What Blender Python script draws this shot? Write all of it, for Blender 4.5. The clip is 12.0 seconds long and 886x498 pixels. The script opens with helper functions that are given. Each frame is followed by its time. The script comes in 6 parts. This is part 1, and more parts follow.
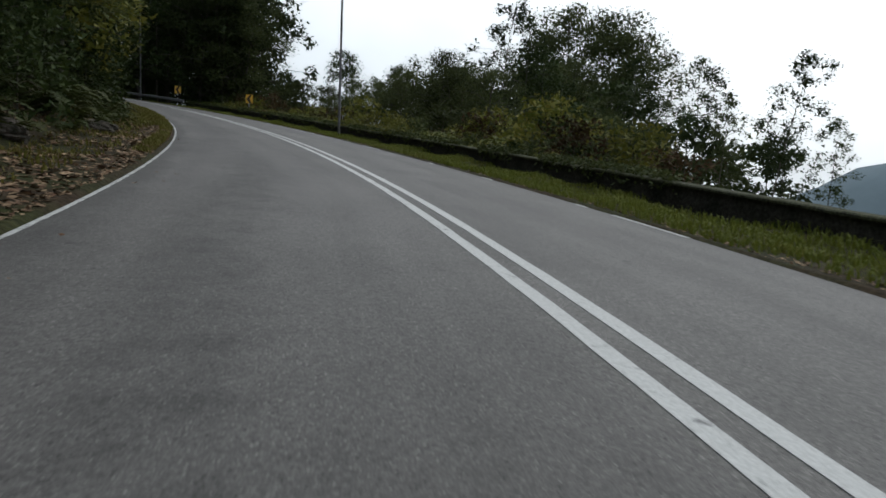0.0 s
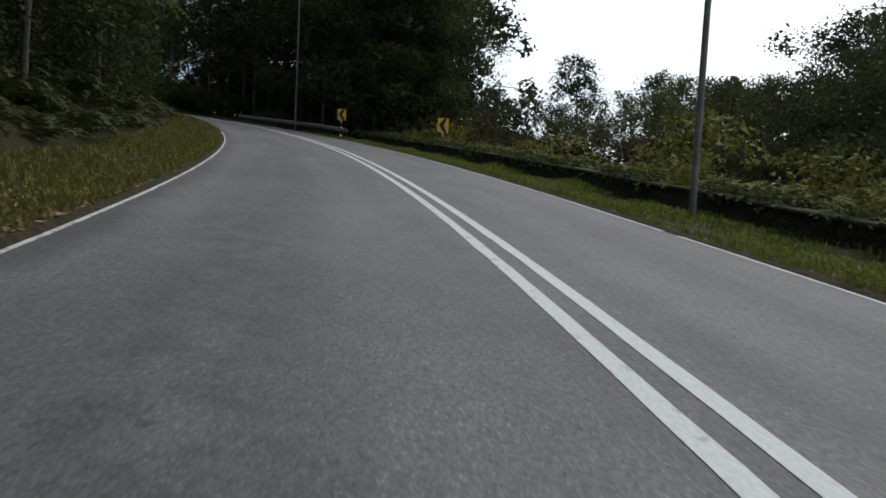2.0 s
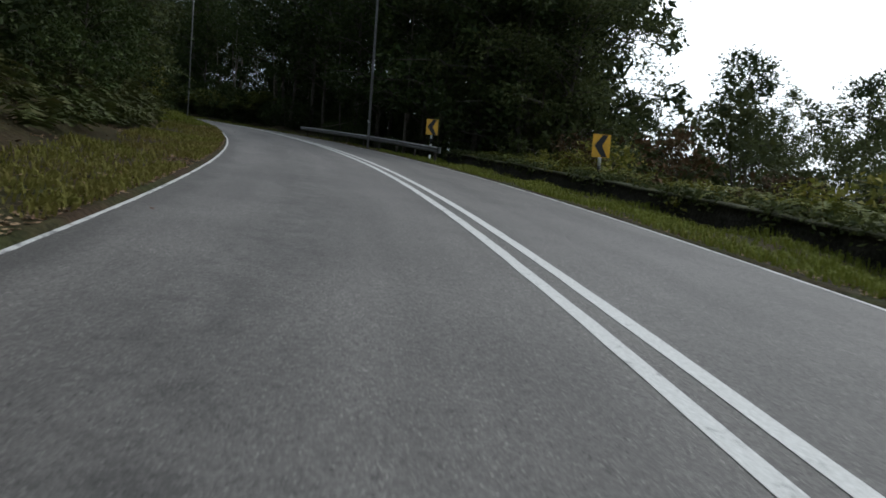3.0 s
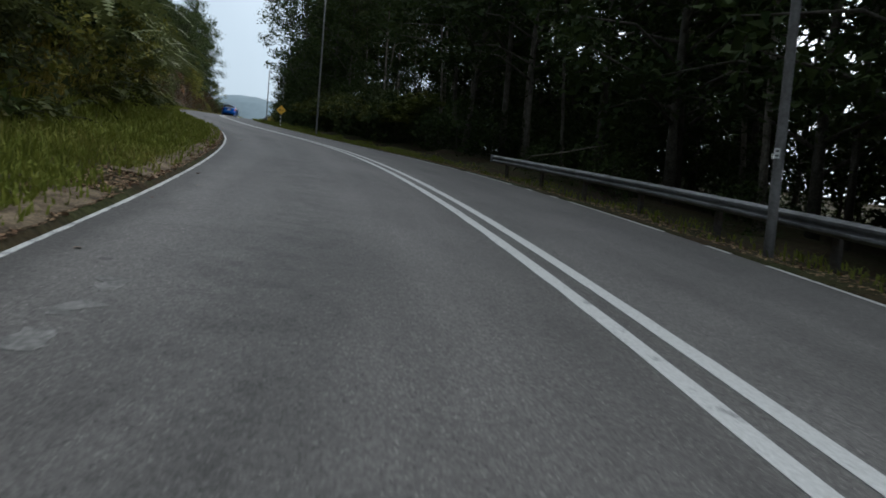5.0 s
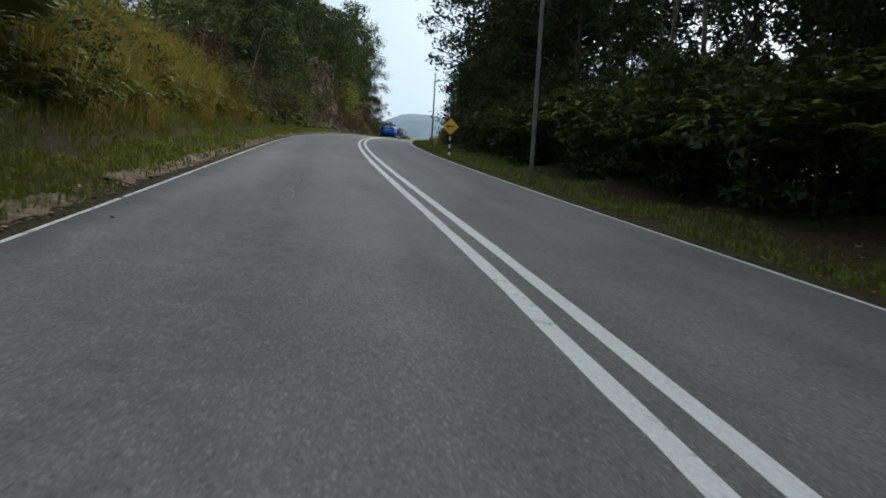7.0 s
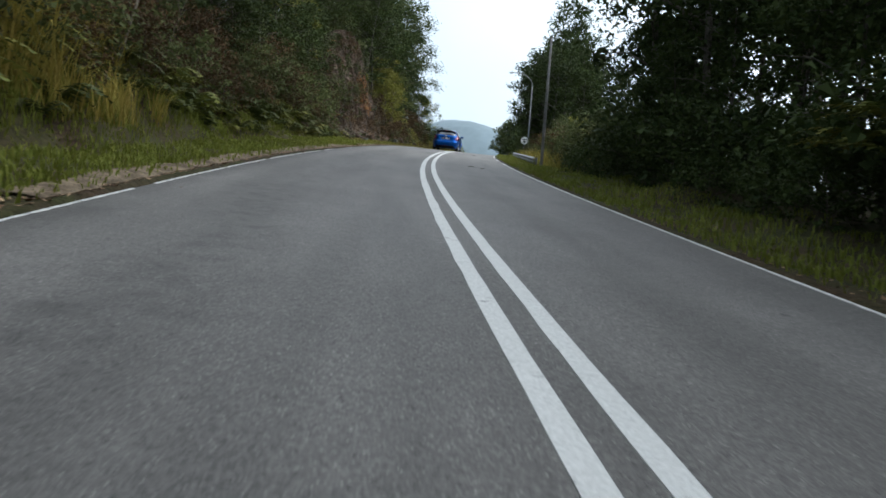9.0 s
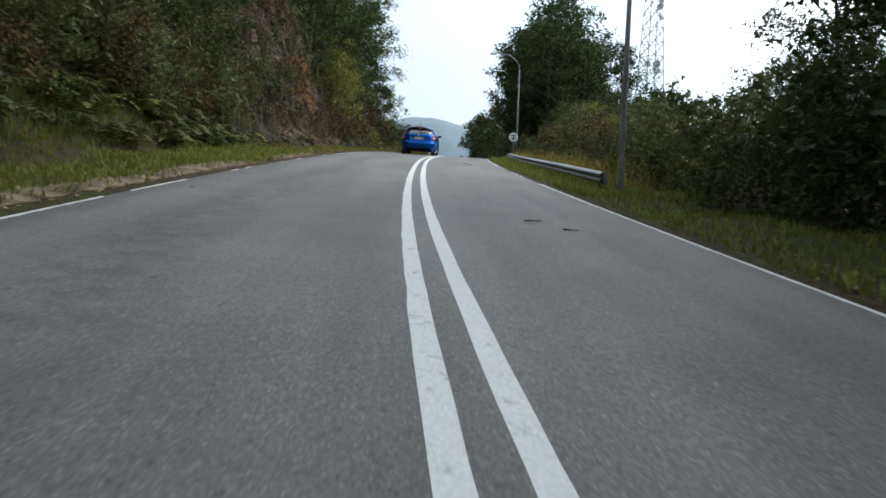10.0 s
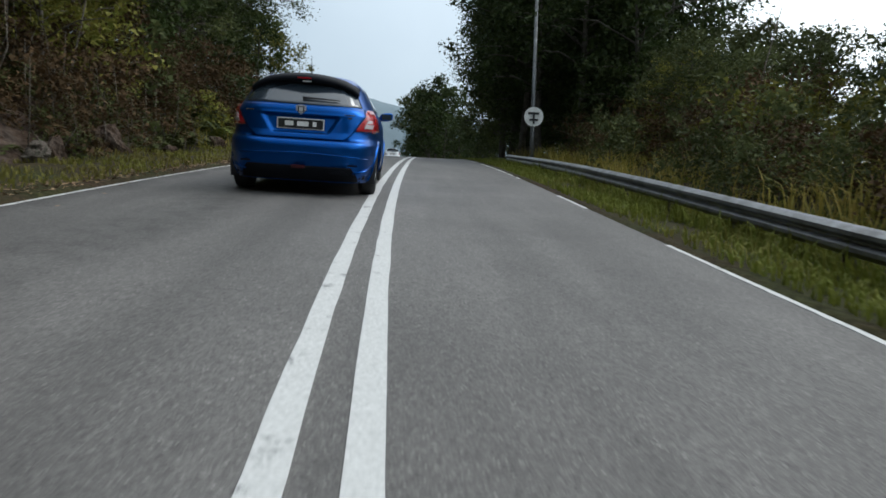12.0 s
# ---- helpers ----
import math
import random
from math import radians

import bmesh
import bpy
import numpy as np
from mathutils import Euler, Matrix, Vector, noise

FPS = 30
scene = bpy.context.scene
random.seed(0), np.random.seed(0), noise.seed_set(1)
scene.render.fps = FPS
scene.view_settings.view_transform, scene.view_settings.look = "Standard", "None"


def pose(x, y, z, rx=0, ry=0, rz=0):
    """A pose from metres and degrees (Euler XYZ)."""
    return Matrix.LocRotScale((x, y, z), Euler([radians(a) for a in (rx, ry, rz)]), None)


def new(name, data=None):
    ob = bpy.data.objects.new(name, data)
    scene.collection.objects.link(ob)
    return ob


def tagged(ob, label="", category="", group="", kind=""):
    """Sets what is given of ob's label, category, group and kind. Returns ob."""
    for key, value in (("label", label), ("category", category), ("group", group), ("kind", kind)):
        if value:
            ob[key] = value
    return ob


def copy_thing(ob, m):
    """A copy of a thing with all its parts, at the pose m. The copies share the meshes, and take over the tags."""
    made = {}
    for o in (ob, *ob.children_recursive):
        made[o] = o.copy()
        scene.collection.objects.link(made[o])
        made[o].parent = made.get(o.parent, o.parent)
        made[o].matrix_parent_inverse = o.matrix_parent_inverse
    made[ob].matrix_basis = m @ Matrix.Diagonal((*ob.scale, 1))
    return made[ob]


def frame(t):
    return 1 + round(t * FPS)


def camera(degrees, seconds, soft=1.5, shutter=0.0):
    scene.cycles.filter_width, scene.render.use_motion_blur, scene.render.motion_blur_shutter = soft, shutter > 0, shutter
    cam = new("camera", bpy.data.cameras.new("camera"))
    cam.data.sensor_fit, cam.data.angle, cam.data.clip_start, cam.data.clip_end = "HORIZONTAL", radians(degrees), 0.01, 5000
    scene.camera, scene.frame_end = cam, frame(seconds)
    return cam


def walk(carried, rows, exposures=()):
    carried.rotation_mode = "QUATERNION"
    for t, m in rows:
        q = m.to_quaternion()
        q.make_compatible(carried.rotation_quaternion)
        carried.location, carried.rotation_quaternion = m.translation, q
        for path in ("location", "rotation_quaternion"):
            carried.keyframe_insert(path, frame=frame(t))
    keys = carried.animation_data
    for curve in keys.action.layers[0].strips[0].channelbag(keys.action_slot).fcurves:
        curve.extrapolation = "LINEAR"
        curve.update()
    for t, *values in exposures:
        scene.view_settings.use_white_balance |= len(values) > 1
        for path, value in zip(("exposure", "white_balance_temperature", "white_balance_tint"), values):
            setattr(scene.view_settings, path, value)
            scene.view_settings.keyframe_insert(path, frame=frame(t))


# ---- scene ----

# ---- camera and its way ----
cam = camera(65.28, 12.0, soft=1.7, shutter=0.07)
PATH = [
    (0, pose(-0.911, -4.609, 0.564, 84.33, -2.31, -5.09)),
    (0.5, pose(-1.448, 0.412, 0.972, 84.97, -2.79, -0.76)),
    (1, pose(-2.286, 5.496, 1.469, 85.18, -2.70, 3.44)),
    (1.5, pose(-3.389, 10.553, 1.933, 85.54, -3.20, 6.71)),
    (2, pose(-4.821, 15.744, 2.490, 85.87, -2.89, 10.02)),
    (2.5, pose(-6.584, 21.033, 3.065, 86.17, -4.16, 13.19)),
    (3, pose(-8.704, 26.180, 3.645, 86.67, -4.29, 16.40)),
    (3.2, pose(-9.606, 28.168, 3.892, 86.63, -4.16, 17.80)),
    (3.5, pose(-11.016, 31.078, 4.266, 86.59, -4.02, 19.86)),
    (4, pose(-13.512, 35.737, 4.884, 86.60, -3.97, 23.23)),
    (4.5, pose(-16.283, 40.283, 5.513, 86.60, -4.24, 26.66)),
    (4.8, pose(-18.129, 43.001, 5.895, 86.56, -4.52, 28.74)),
    (5, pose(-19.438, 44.804, 6.162, 86.51, -4.74, 30.11)),
    (5.2, pose(-20.801, 46.584, 6.435, 86.58, -4.89, 31.46)),
    (5.5, pose(-22.934, 49.194, 6.809, 86.77, -4.97, 33.68)),
    (6, pose(-26.574, 53.249, 7.438, 87.17, -4.80, 37.24)),
    (6.5, pose(-30.692, 57.320, 8.143, 87.26, -4.05, 40.71)),
    (7, pose(-34.948, 61.179, 8.778, 86.47, -3.37, 44.21)),
    (7.5, pose(-39.245, 64.605, 9.351, 86.57, -3.40, 46.55)),
    (7.6, pose(-40.095, 65.288, 9.465, 86.68, -3.46, 46.85)),
    (8, pose(-43.531, 67.947, 9.944, 86.96, -3.84, 47.54)),
    (8.5, pose(-47.963, 71.195, 10.553, 86.95, -4.39, 47.68)),
    (9, pose(-52.581, 74.674, 11.204, 86.77, -4.27, 47.24)),
    (9.3, pose(-55.445, 76.964, 11.644, 86.73, -3.64, 46.57)),
    (9.5, pose(-57.372, 78.570, 11.912, 86.73, -3.04, 45.99)),
    (10, pose(-62.322, 82.853, 12.609, 86.69, -2.01, 44.36)),
    (10.5, pose(-67.042, 87.195, 13.272, 86.35, -1.21, 42.91)),
    (11, pose(-71.949, 91.816, 14.038, 85.93, -1.80, 41.30)),
    (11.5, pose(-76.949, 96.819, 14.732, 85.63, -1.41, 39.67)),
    (12, pose(-81.890, 102.076, 15.455, 85.13, -1.41, 38.39)),
]
walk(cam, PATH, exposures=[(0.0, -0.52, 6050, 8), (1.0, -0.42, 6050, 8), (2.0, -0.22, 6000, 8), (2.5, -0.15, 5950, 8), (3.2, -0.08, 5950, 8), (5.0, 0.17, 5980, 8), (5.5, 0.3, 5980, 8), (6.5, 0.5, 6000, 8), (7.0, 0.45, 6050, 7), (7.5, 0.6, 6000, 7), (9.5, 0.7, 5980, 8), (10.5, 0.62, 6000, 7), (11.0, 0.34, 5980, 7), (11.5, 0.3, 5980, 7), (12.0, 0.14, 6000, 7)])

# ---- world, sun ----
SUN_EL, SUN_AZ = radians(48), radians(35)
world = bpy.data.worlds.new("world")
scene.world = world
world.use_nodes = True
wn, wl = world.node_tree.nodes, world.node_tree.links
wn.clear()
w_out = wn.new("ShaderNodeOutputWorld")
w_bg = wn.new("ShaderNodeBackground")
w_sky = wn.new("ShaderNodeTexSky")
w_sky.sky_type = "NISHITA"
w_sky.sun_disc = False
w_sky.sun_elevation = SUN_EL
w_sky.sun_rotation = SUN_AZ
w_sky.air_density, w_sky.dust_density = 1.2, 4.0
w_mix = wn.new("ShaderNodeMix")
w_mix.data_type = "RGBA"
w_co = wn.new("ShaderNodeTexCoord")
# overcast: thin cloud, whitest round the hidden sun
SUN_DIR = Vector((math.sin(SUN_AZ) * math.cos(SUN_EL), math.cos(SUN_AZ) * math.cos(SUN_EL), math.sin(SUN_EL)))
w_dot = wn.new("ShaderNodeVectorMath")
w_dot.operation = "DOT_PRODUCT"
w_dot.inputs[1].default_value = SUN_DIR
w_noise = wn.new("ShaderNodeTexNoise")
w_noise.inputs["Scale"].default_value = 2.0
w_noise.inputs["Detail"].default_value = 6
w_add = wn.new("ShaderNodeMath")
w_add.operation = "MULTIPLY_ADD"
w_add.inputs[1].default_value = 0.5
w_ramp = wn.new("ShaderNodeValToRGB")
w_ramp.color_ramp.elements[0].position, w_ramp.color_ramp.elements[0].color = 0.68, (8.2, 9.0, 9.5, 1)
w_ramp.color_ramp.elements[1].position, w_ramp.color_ramp.elements[1].color = 1.0, (19.5, 19.7, 19.5, 1)
w_far = w_ramp.color_ramp.elements.new(0.22)
w_far.color = (4.3, 5.1, 5.7, 1)
wl.new(w_co.outputs["Generated"], w_dot.inputs[0])
wl.new(w_co.outputs["Generated"], w_noise.inputs["Vector"])
wl.new(w_noise.outputs["Fac"], w_add.inputs[0])
wl.new(w_dot.outputs["Value"], w_add.inputs[2])
wl.new(w_add.outputs[0], w_ramp.inputs["Fac"])
w_mix.inputs[0].default_value = 0.85
wl.new(w_sky.outputs["Color"], w_mix.inputs[6])
wl.new(w_ramp.outputs["Color"], w_mix.inputs[7])
wl.new(w_mix.outputs[2], w_bg.inputs["Color"])
w_bg.inputs["Strength"].default_value = 0.1
wl.new(w_bg.outputs[0], w_out.inputs["Surface"])

sun_data = bpy.data.lights.new("sun", "SUN")
sun_data.energy, sun_data.angle, sun_data.color = 0.9, radians(25), (1.0, 0.96, 0.9)
sun = new("sun", sun_data)
sun.matrix_basis = SUN_DIR.to_track_quat("Z", "Y").to_matrix().to_4x4()


# ---- materials ----
def material(name, colour, rough=0.8, metal=0.0, **kw):
    """A principled material. second/scale: a noise-mixed second colour; fine: small grain; bump; translucent."""
    m = bpy.data.materials.new(name)
    m.use_nodes = True
    n, l = m.node_tree.nodes, m.node_tree.links
    b = n["Principled BSDF"]
    b.inputs["Base Color"].default_value = (*colour, 1)
    b.inputs["Roughness"].default_value = rough
    b.inputs["Metallic"].default_value = metal
    b.inputs["Specular IOR Level"].default_value = kw.get("spec", 0.4)
    co = n.new("ShaderNodeTexCoord")
    out = None
    if "second" in kw:
        tex = n.new("ShaderNodeTexNoise")
        tex.inputs["Scale"].default_value = kw.get("scale", 3.0)
        tex.inputs["Detail"].default_value = 6
        tex.inputs["Roughness"].default_value = 0.65
        if "stretch" in kw:
            mp = n.new("ShaderNodeMapping")
            mp.inputs["Scale"].default_value = kw["stretch"]
            l.new(co.outputs["Object"], mp.inputs["Vector"])
            l.new(mp.outputs[0], tex.inputs["Vector"])
        else:
            l.new(co.outputs["Object"], tex.inputs["Vector"])
        ramp = n.new("ShaderNodeValToRGB")
        lo, hi = kw.get("band", (0.38, 0.62))
        ramp.color_ramp.elements[0].position = lo
        ramp.color_ramp.elements[1].position = hi
        l.new(tex.outputs["Fac"], ramp.inputs["Fac"])
        mix = n.new("ShaderNodeMix")
        mix.data_type = "RGBA"
        mix.inputs[6].default_value = (*colour, 1)
        mix.inputs[7].default_value = (*kw["second"], 1)
        l.new(ramp.outputs["Color"], mix.inputs[0])
        out = mix.outputs[2]
    if "island" in kw:
        geo = n.new("ShaderNodeNewGeometry")
        mul = n.new("ShaderNodeMix")
        mul.data_type = "RGBA"
        mul.inputs[7].default_value = (*kw["island"], 1)
        l.new(geo.outputs["Random Per Island"], mul.inputs[0])
        if out:
            l.new(out, mul.inputs[6])
        else:
            mul.inputs[6].default_value = (*colour, 1)
        out = mul.outputs[2]
    if "each" in kw:
        info = n.new("ShaderNodeObjectInfo")
        hue = n.new("ShaderNodeHueSaturation")
        rng_ = n.new("ShaderNodeMapRange")
        rng_.inputs[3].default_value, rng_.inputs[4].default_value = 1 - kw["each"], 1 + kw["each"]
        l.new(info.outputs["Random"], rng_.inputs[0])
        l.new(rng_.outputs[0], hue.inputs["Value"])
        if out:
            l.new(out, hue.inputs["Color"])
        else:
            hue.inputs["Color"].default_value = (*colour, 1)
        out = hue.outputs["Color"]
    if "fine" in kw:
        tex2 = n.new("ShaderNodeTexNoise")
        tex2.inputs["Scale"].default_value = kw["fine"]
        tex2.inputs["Detail"].default_value = 4
        l.new(co.outputs["Object"], tex2.inputs["Vector"])
        hs = n.new("ShaderNodeHueSaturation")
        mr = n.new("ShaderNodeMapRange")
        a = kw.get("grain", 0.35)
        mr.inputs[1].default_value, mr.inputs[2].default_value = 0.3, 0.7
        mr.inputs[3].default_value, mr.inputs[4].default_value = 1 - a, 1 + a
        l.new(tex2.outputs["Fac"], mr.inputs[0])
        l.new(mr.outputs[0], hs.inputs["Value"])
        if out:
            l.new(out, hs.inputs["Color"])
        else:
            hs.inputs["Color"].default_value = (*colour, 1)
        out = hs.outputs["Color"]
        if "bump" in kw:
            bp = n.new("ShaderNodeBump")
            bp.inputs["Strength"].default_value = kw["bump"]
            bp.inputs["Distance"].default_value = kw.get("depth", 0.02)
            l.new(tex2.outputs["Fac"], bp.inputs["Height"])
            l.new(bp.outputs[0], b.inputs["Normal"])
    if out:
        l.new(out, b.inputs["Base Color"])
    if "translucent" in kw:
        tr = n.new("ShaderNodeBsdfTranslucent")
        tr.inputs["Color"].default_value = (*[min(1, c * 1.6) for c in colour], 1)
        if out:
            l.new(out, tr.inputs["Color"])
        mx = n.new("ShaderNodeMixShader")
        mx.inputs[0].default_value = kw["translucent"]
        l.new(b.outputs[0], mx.inputs[1])
        l.new(tr.outputs[0], mx.inputs[2])
        l.new(mx.outputs[0], n["Material Output"].inputs["Surface"])
    if "coat" in kw:
        b.inputs["Coat Weight"].default_value = kw["coat"]
        b.inputs["Coat Roughness"].default_value = 0.04
    return m


def asphalt_material():
    m = bpy.data.materials.new("asphalt")
    m.use_nodes = True
    n, l = m.node_tree.nodes, m.node_tree.links
    b = n["Principled BSDF"]
    b.inputs["Roughness"].default_value = 0.72
    b.inputs["Specular IOR Level"].default_value = 0.35
    co = n.new("ShaderNodeTexCoord")
    uv = n.new("ShaderNodeUVMap")

    def math_node(op, x, y):
        q = n.new("ShaderNodeMath")
        q.operation = op
        for k, v in enumerate((x, y)):
            if isinstance(v, (int, float)):
                q.inputs[k].default_value = v
            else:
                l.new(v, q.inputs[k])
        return q.outputs[0]

    def span(value, lo, hi, out0, out1):
        q = n.new("ShaderNodeMapRange")
        for k, v in enumerate((lo, hi, out0, out1)):
            q.inputs[k + 1].default_value = v
        l.new(value, q.inputs[0])
        return q.outputs[0]

    def noise_of(vector, scale, detail, rough=0.5):
        q = n.new("ShaderNodeTexNoise")
        q.inputs["Scale"].default_value, q.inputs["Detail"].default_value, q.inputs["Roughness"].default_value = scale, detail, rough
        l.new(vector, q.inputs["Vector"])
        return q.outputs["Fac"]

    def cells(vector, scale):
        q = n.new("ShaderNodeTexVoronoi")
        q.inputs["Scale"].default_value = scale
        l.new(vector, q.inputs["Vector"])
        c = n.new("ShaderNodeSeparateColor")
        l.new(q.outputs["Color"], c.inputs[0])
        return q.outputs["Distance"], c.outputs[0], c.outputs[1]

    obj = co.outputs["Object"]
    # aggregate in a worn binder: most stones much alike, a few pale, a few dark
    dist, pick, other = cells(obj, 85)
    grain = span(dist, 0.0, 0.75, 1.2, 0.78)
    tone = span(pick, 0.0, 1.0, 0.7, 1.3)
    pale = math_node("MULTIPLY", span(other, 0.9, 0.94, 0.0, 1.0), span(dist, 0.2, 0.55, 1.0, 0.0))
    dark = math_node("MULTIPLY", span(other, 0.12, 0.08, 0.0, 0.6), span(dist, 0.25, 0.6, 1.0, 0.0))
    value = math_node("MULTIPLY", grain, tone)
    value = math_node("SUBTRACT", math_node("ADD", value, pale), dark)
    # coarser chips where the surface has worn open
    dist2, pick2, other2 = cells(obj, 34)
    chips = math_node("MULTIPLY", span(other2, 0.84, 0.9, 0.0, 0.5), span(dist2, 0.15, 0.4, 1.0, 0.0))
    value = math_node("ADD", value, chips)
    # large mottling
    value = math_node("MULTIPLY", value, span(noise_of(obj, 0.7, 9, 0.66), 0.3, 0.7, 0.84, 1.16))
    # worn and oily bands that run along the road
    mp = n.new("ShaderNodeMapping")
    mp.inputs["Scale"].default_value = (1.1, 0.11, 1)
    l.new(uv.outputs[0], mp.inputs["Vector"])
    band = noise_of(mp.outputs[0], 1.6, 5)
    value = math_node("MULTIPLY", value, span(band, 0.36, 0.62, 0.8, 1.1))
    sx = n.new("ShaderNodeSeparateXYZ")
    l.new(uv.outputs[0], sx.inputs[0])
    lat = sx.outputs[0]
    # wheel track dappled with oil, on the uphill lane
    track = math_node("ABSOLUTE", math_node("ADD", math_node("ADD", lat, 1.62), math_node("MULTIPLY", math_node("SUBTRACT", noise_of(uv.outputs[0], 0.35, 2), 0.5), 0.7)), 0.0)
    track = span(track, 0.12, 0.5, 1.0, 0.0)
    drips = span(noise_of(obj, 4.5, 5, 0.6), 0.44, 0.68, 0.0, 1.0)
    value = math_node("MULTIPLY", value, math_node("SUBTRACT", 1.0, math_node("MULTIPLY", track, span(drips, 0.0, 1.0, 0.1, 0.42))))
    # scattered pits and tar spots
    dist3, pick3, other3 = cells(obj, 1.9)
    size = span(pick3, 0.0, 1.0, 0.03, 0.1)
    pit = math_node("MULTIPLY", math_node("LESS_THAN", other3, 0.4), math_node("LESS_THAN", math_node("ADD", dist3, math_node("MULTIPLY", noise_of(obj, 25, 3), 0.06)), size))
    value = math_node("MULTIPLY", value, math_node("SUBTRACT", 1.0, math_node("MULTIPLY", pit, 0.42)))
    # damp dirt washed against the uphill edge
    ragged = math_node("ADD", lat, math_node("MULTIPLY", noise_of(uv.outputs[0], 1.3, 6, 0.65), 0.7))
    value = math_node("MULTIPLY", value, span(ragged, -2.26, -2.05, 0.62, 1.0))
    hs = n.new("ShaderNodeHueSaturation")
    hs.inputs["Color"].default_value = (0.112, 0.106, 0.1, 1)
    l.new(value, hs.inputs["Value"])
    l.new(hs.outputs["Color"], b.inputs["Base Color"])
    bp = n.new("ShaderNodeBump")
    bp.inputs["Strength"].default_value, bp.inputs["Distance"].default_value = 0.4, 0.004
    bp.invert = True
    l.new(dist, bp.inputs["Height"])
    l.new(bp.outputs[0], b.inputs["Normal"])
    return m


def paint_material(name, wear):
    """White road paint, worn through to the asphalt in specks; wear from 0 to 1."""
    m = bpy.data.materials.new(name)
    m.use_nodes = True
    n, l = m.node_tree.nodes, m.node_tree.links
    b = n["Principled BSDF"]
    b.inputs["Roughness"].default_value = 0.7
    co = n.new("ShaderNodeTexCoord")
    a = n.new("ShaderNodeTexNoise")
    a.inputs["Scale"].default_value, a.inputs["Detail"].default_value, a.inputs["Roughness"].default_value = 7, 9, 0.75
    l.new(co.outputs["Object"], a.inputs["Vector"])
    r = n.new("ShaderNodeValToRGB")
    e = r.color_ramp.elements
    e[0].position, e[0].color = 0.22 + 0.22 * wear, (0.13, 0.13, 0.13, 1)
    e[1].position, e[1].color = 0.34 + 0.22 * wear, (0.5, 0.5, 0.485, 1)
    l.new(a.outputs["Fac"], r.inputs["Fac"])
    g = n.new("ShaderNodeTexNoise")
    g.inputs["Scale"].default_value, g.inputs["Detail"].default_value = 60, 3
    l.new(co.outputs["Object"], g.inputs["Vector"])
    mr = n.new("ShaderNodeMapRange")
    mr.inputs[1].default_value, mr.inputs[2].default_value = 0.3, 0.7
    mr.inputs[3].default_value, mr.inputs[4].default_value = 0.78, 1.1
    l.new(g.outputs["Fac"], mr.inputs[0])
    hs = n.new("ShaderNodeHueSaturation")
    l.new(mr.outputs[0], hs.inputs["Value"])
    l.new(r.outputs["Color"], hs.inputs["Color"])
    l.new(hs.outputs["Color"], b.inputs["Base Color"])
    return m


M_ASPHALT = asphalt_material()
M_PAINT = paint_material("road_paint", 0.28)
M_PAINT_GREY = paint_material("greyed_road_paint", 0.45)
M_PAINT_WORN = paint_material("worn_road_paint", 0.68)
M_SOIL = material("soil_and_litter", (0.036, 0.024, 0.014), 0.95, spec=0.1, second=(0.03, 0.032, 0.011), scale=0.8, fine=14, grain=0.5, bump=0.6, depth=0.04)
M_GRASS_PARCHED = material("parched_grass_blades", (0.15, 0.155, 0.03), 0.75, spec=0.12, second=(0.17, 0.12, 0.048), scale=0.5, band=(0.42, 0.66), island=(0.13, 0.12, 0.028), translucent=0.25)
M_GRASS = material("grass_blades", (0.15, 0.16, 0.026), 0.75, spec=0.12, second=(0.23, 0.19, 0.06), scale=0.35, band=(0.5, 0.8), island=(0.12, 0.145, 0.024), translucent=0.25)
M_DRYGRASS = material("tall_grass_blades", (0.26, 0.225, 0.04), 0.75, spec=0.12, second=(0.14, 0.14, 0.028), scale=0.4, island=(0.28, 0.215, 0.055), translucent=0.25)
M_FERN = material("fern_fronds", (0.1, 0.112, 0.02), 0.7, spec=0.12, second=(0.2, 0.165, 0.036), scale=0.35, band=(0.45, 0.68), island=(0.075, 0.09, 0.02), translucent=0.2)
M_FROND = material("tree_fern_fronds", (0.085, 0.11, 0.03), 0.6, spec=0.3, second=(0.13, 0.14, 0.045), scale=0.8, island=(0.14, 0.16, 0.055), translucent=0.2)
# the fern green again, darkened to stand in for shade under the trees
M_FERN_DARKENED = material("fern_fronds_shade_painted", (0.04, 0.055, 0.014), 0.7, spec=0.12, second=(0.085, 0.075, 0.025), scale=0.35, band=(0.45, 0.65), island=(0.045, 0.055, 0.016), translucent=0.2)
M_LEAF = material("broad_leaves", (0.022, 0.036, 0.011), 0.7, spec=0.12, island=(0.05, 0.066, 0.018), each=0.3, translucent=0.2)
M_LEAF_OLIVE = material("olive_leaves", (0.043, 0.056, 0.02), 0.7, spec=0.12, island=(0.088, 0.099, 0.034), each=0.3, translucent=0.3)
M_LEAF_LIGHT = material("light_green_leaves", (0.1, 0.115, 0.02), 0.65, spec=0.12, island=(0.19, 0.17, 0.034), each=0.25, translucent=0.25)
M_LEAF_DRY = material("dry_brown_leaves", (0.042, 0.029, 0.014), 0.8, spec=0.1, island=(0.095, 0.058, 0.028), each=0.3, translucent=0.12)
M_LITTER = material("dead_leaves", (0.11, 0.05, 0.026), 0.8, spec=0.2, second=(0.05, 0.026, 0.016), scale=9, island=(0.36, 0.25, 0.15))
# post steel coloured darker to stand for shade beneath the trees, with brown mottling
M_STEEL_DARK = material("shade_dark_steel_post", (0.06, 0.055, 0.05), 0.8, 0.2, second=(0.045, 0.03, 0.02), scale=5, fine=30, grain=0.3)
M_DIRT = material("dry_dirt_and_gravel", (0.19, 0.148, 0.1), 0.95, spec=0.1, second=(0.06, 0.045, 0.03), scale=3.5, fine=40, grain=0.5, bump=0.7, depth=0.02)
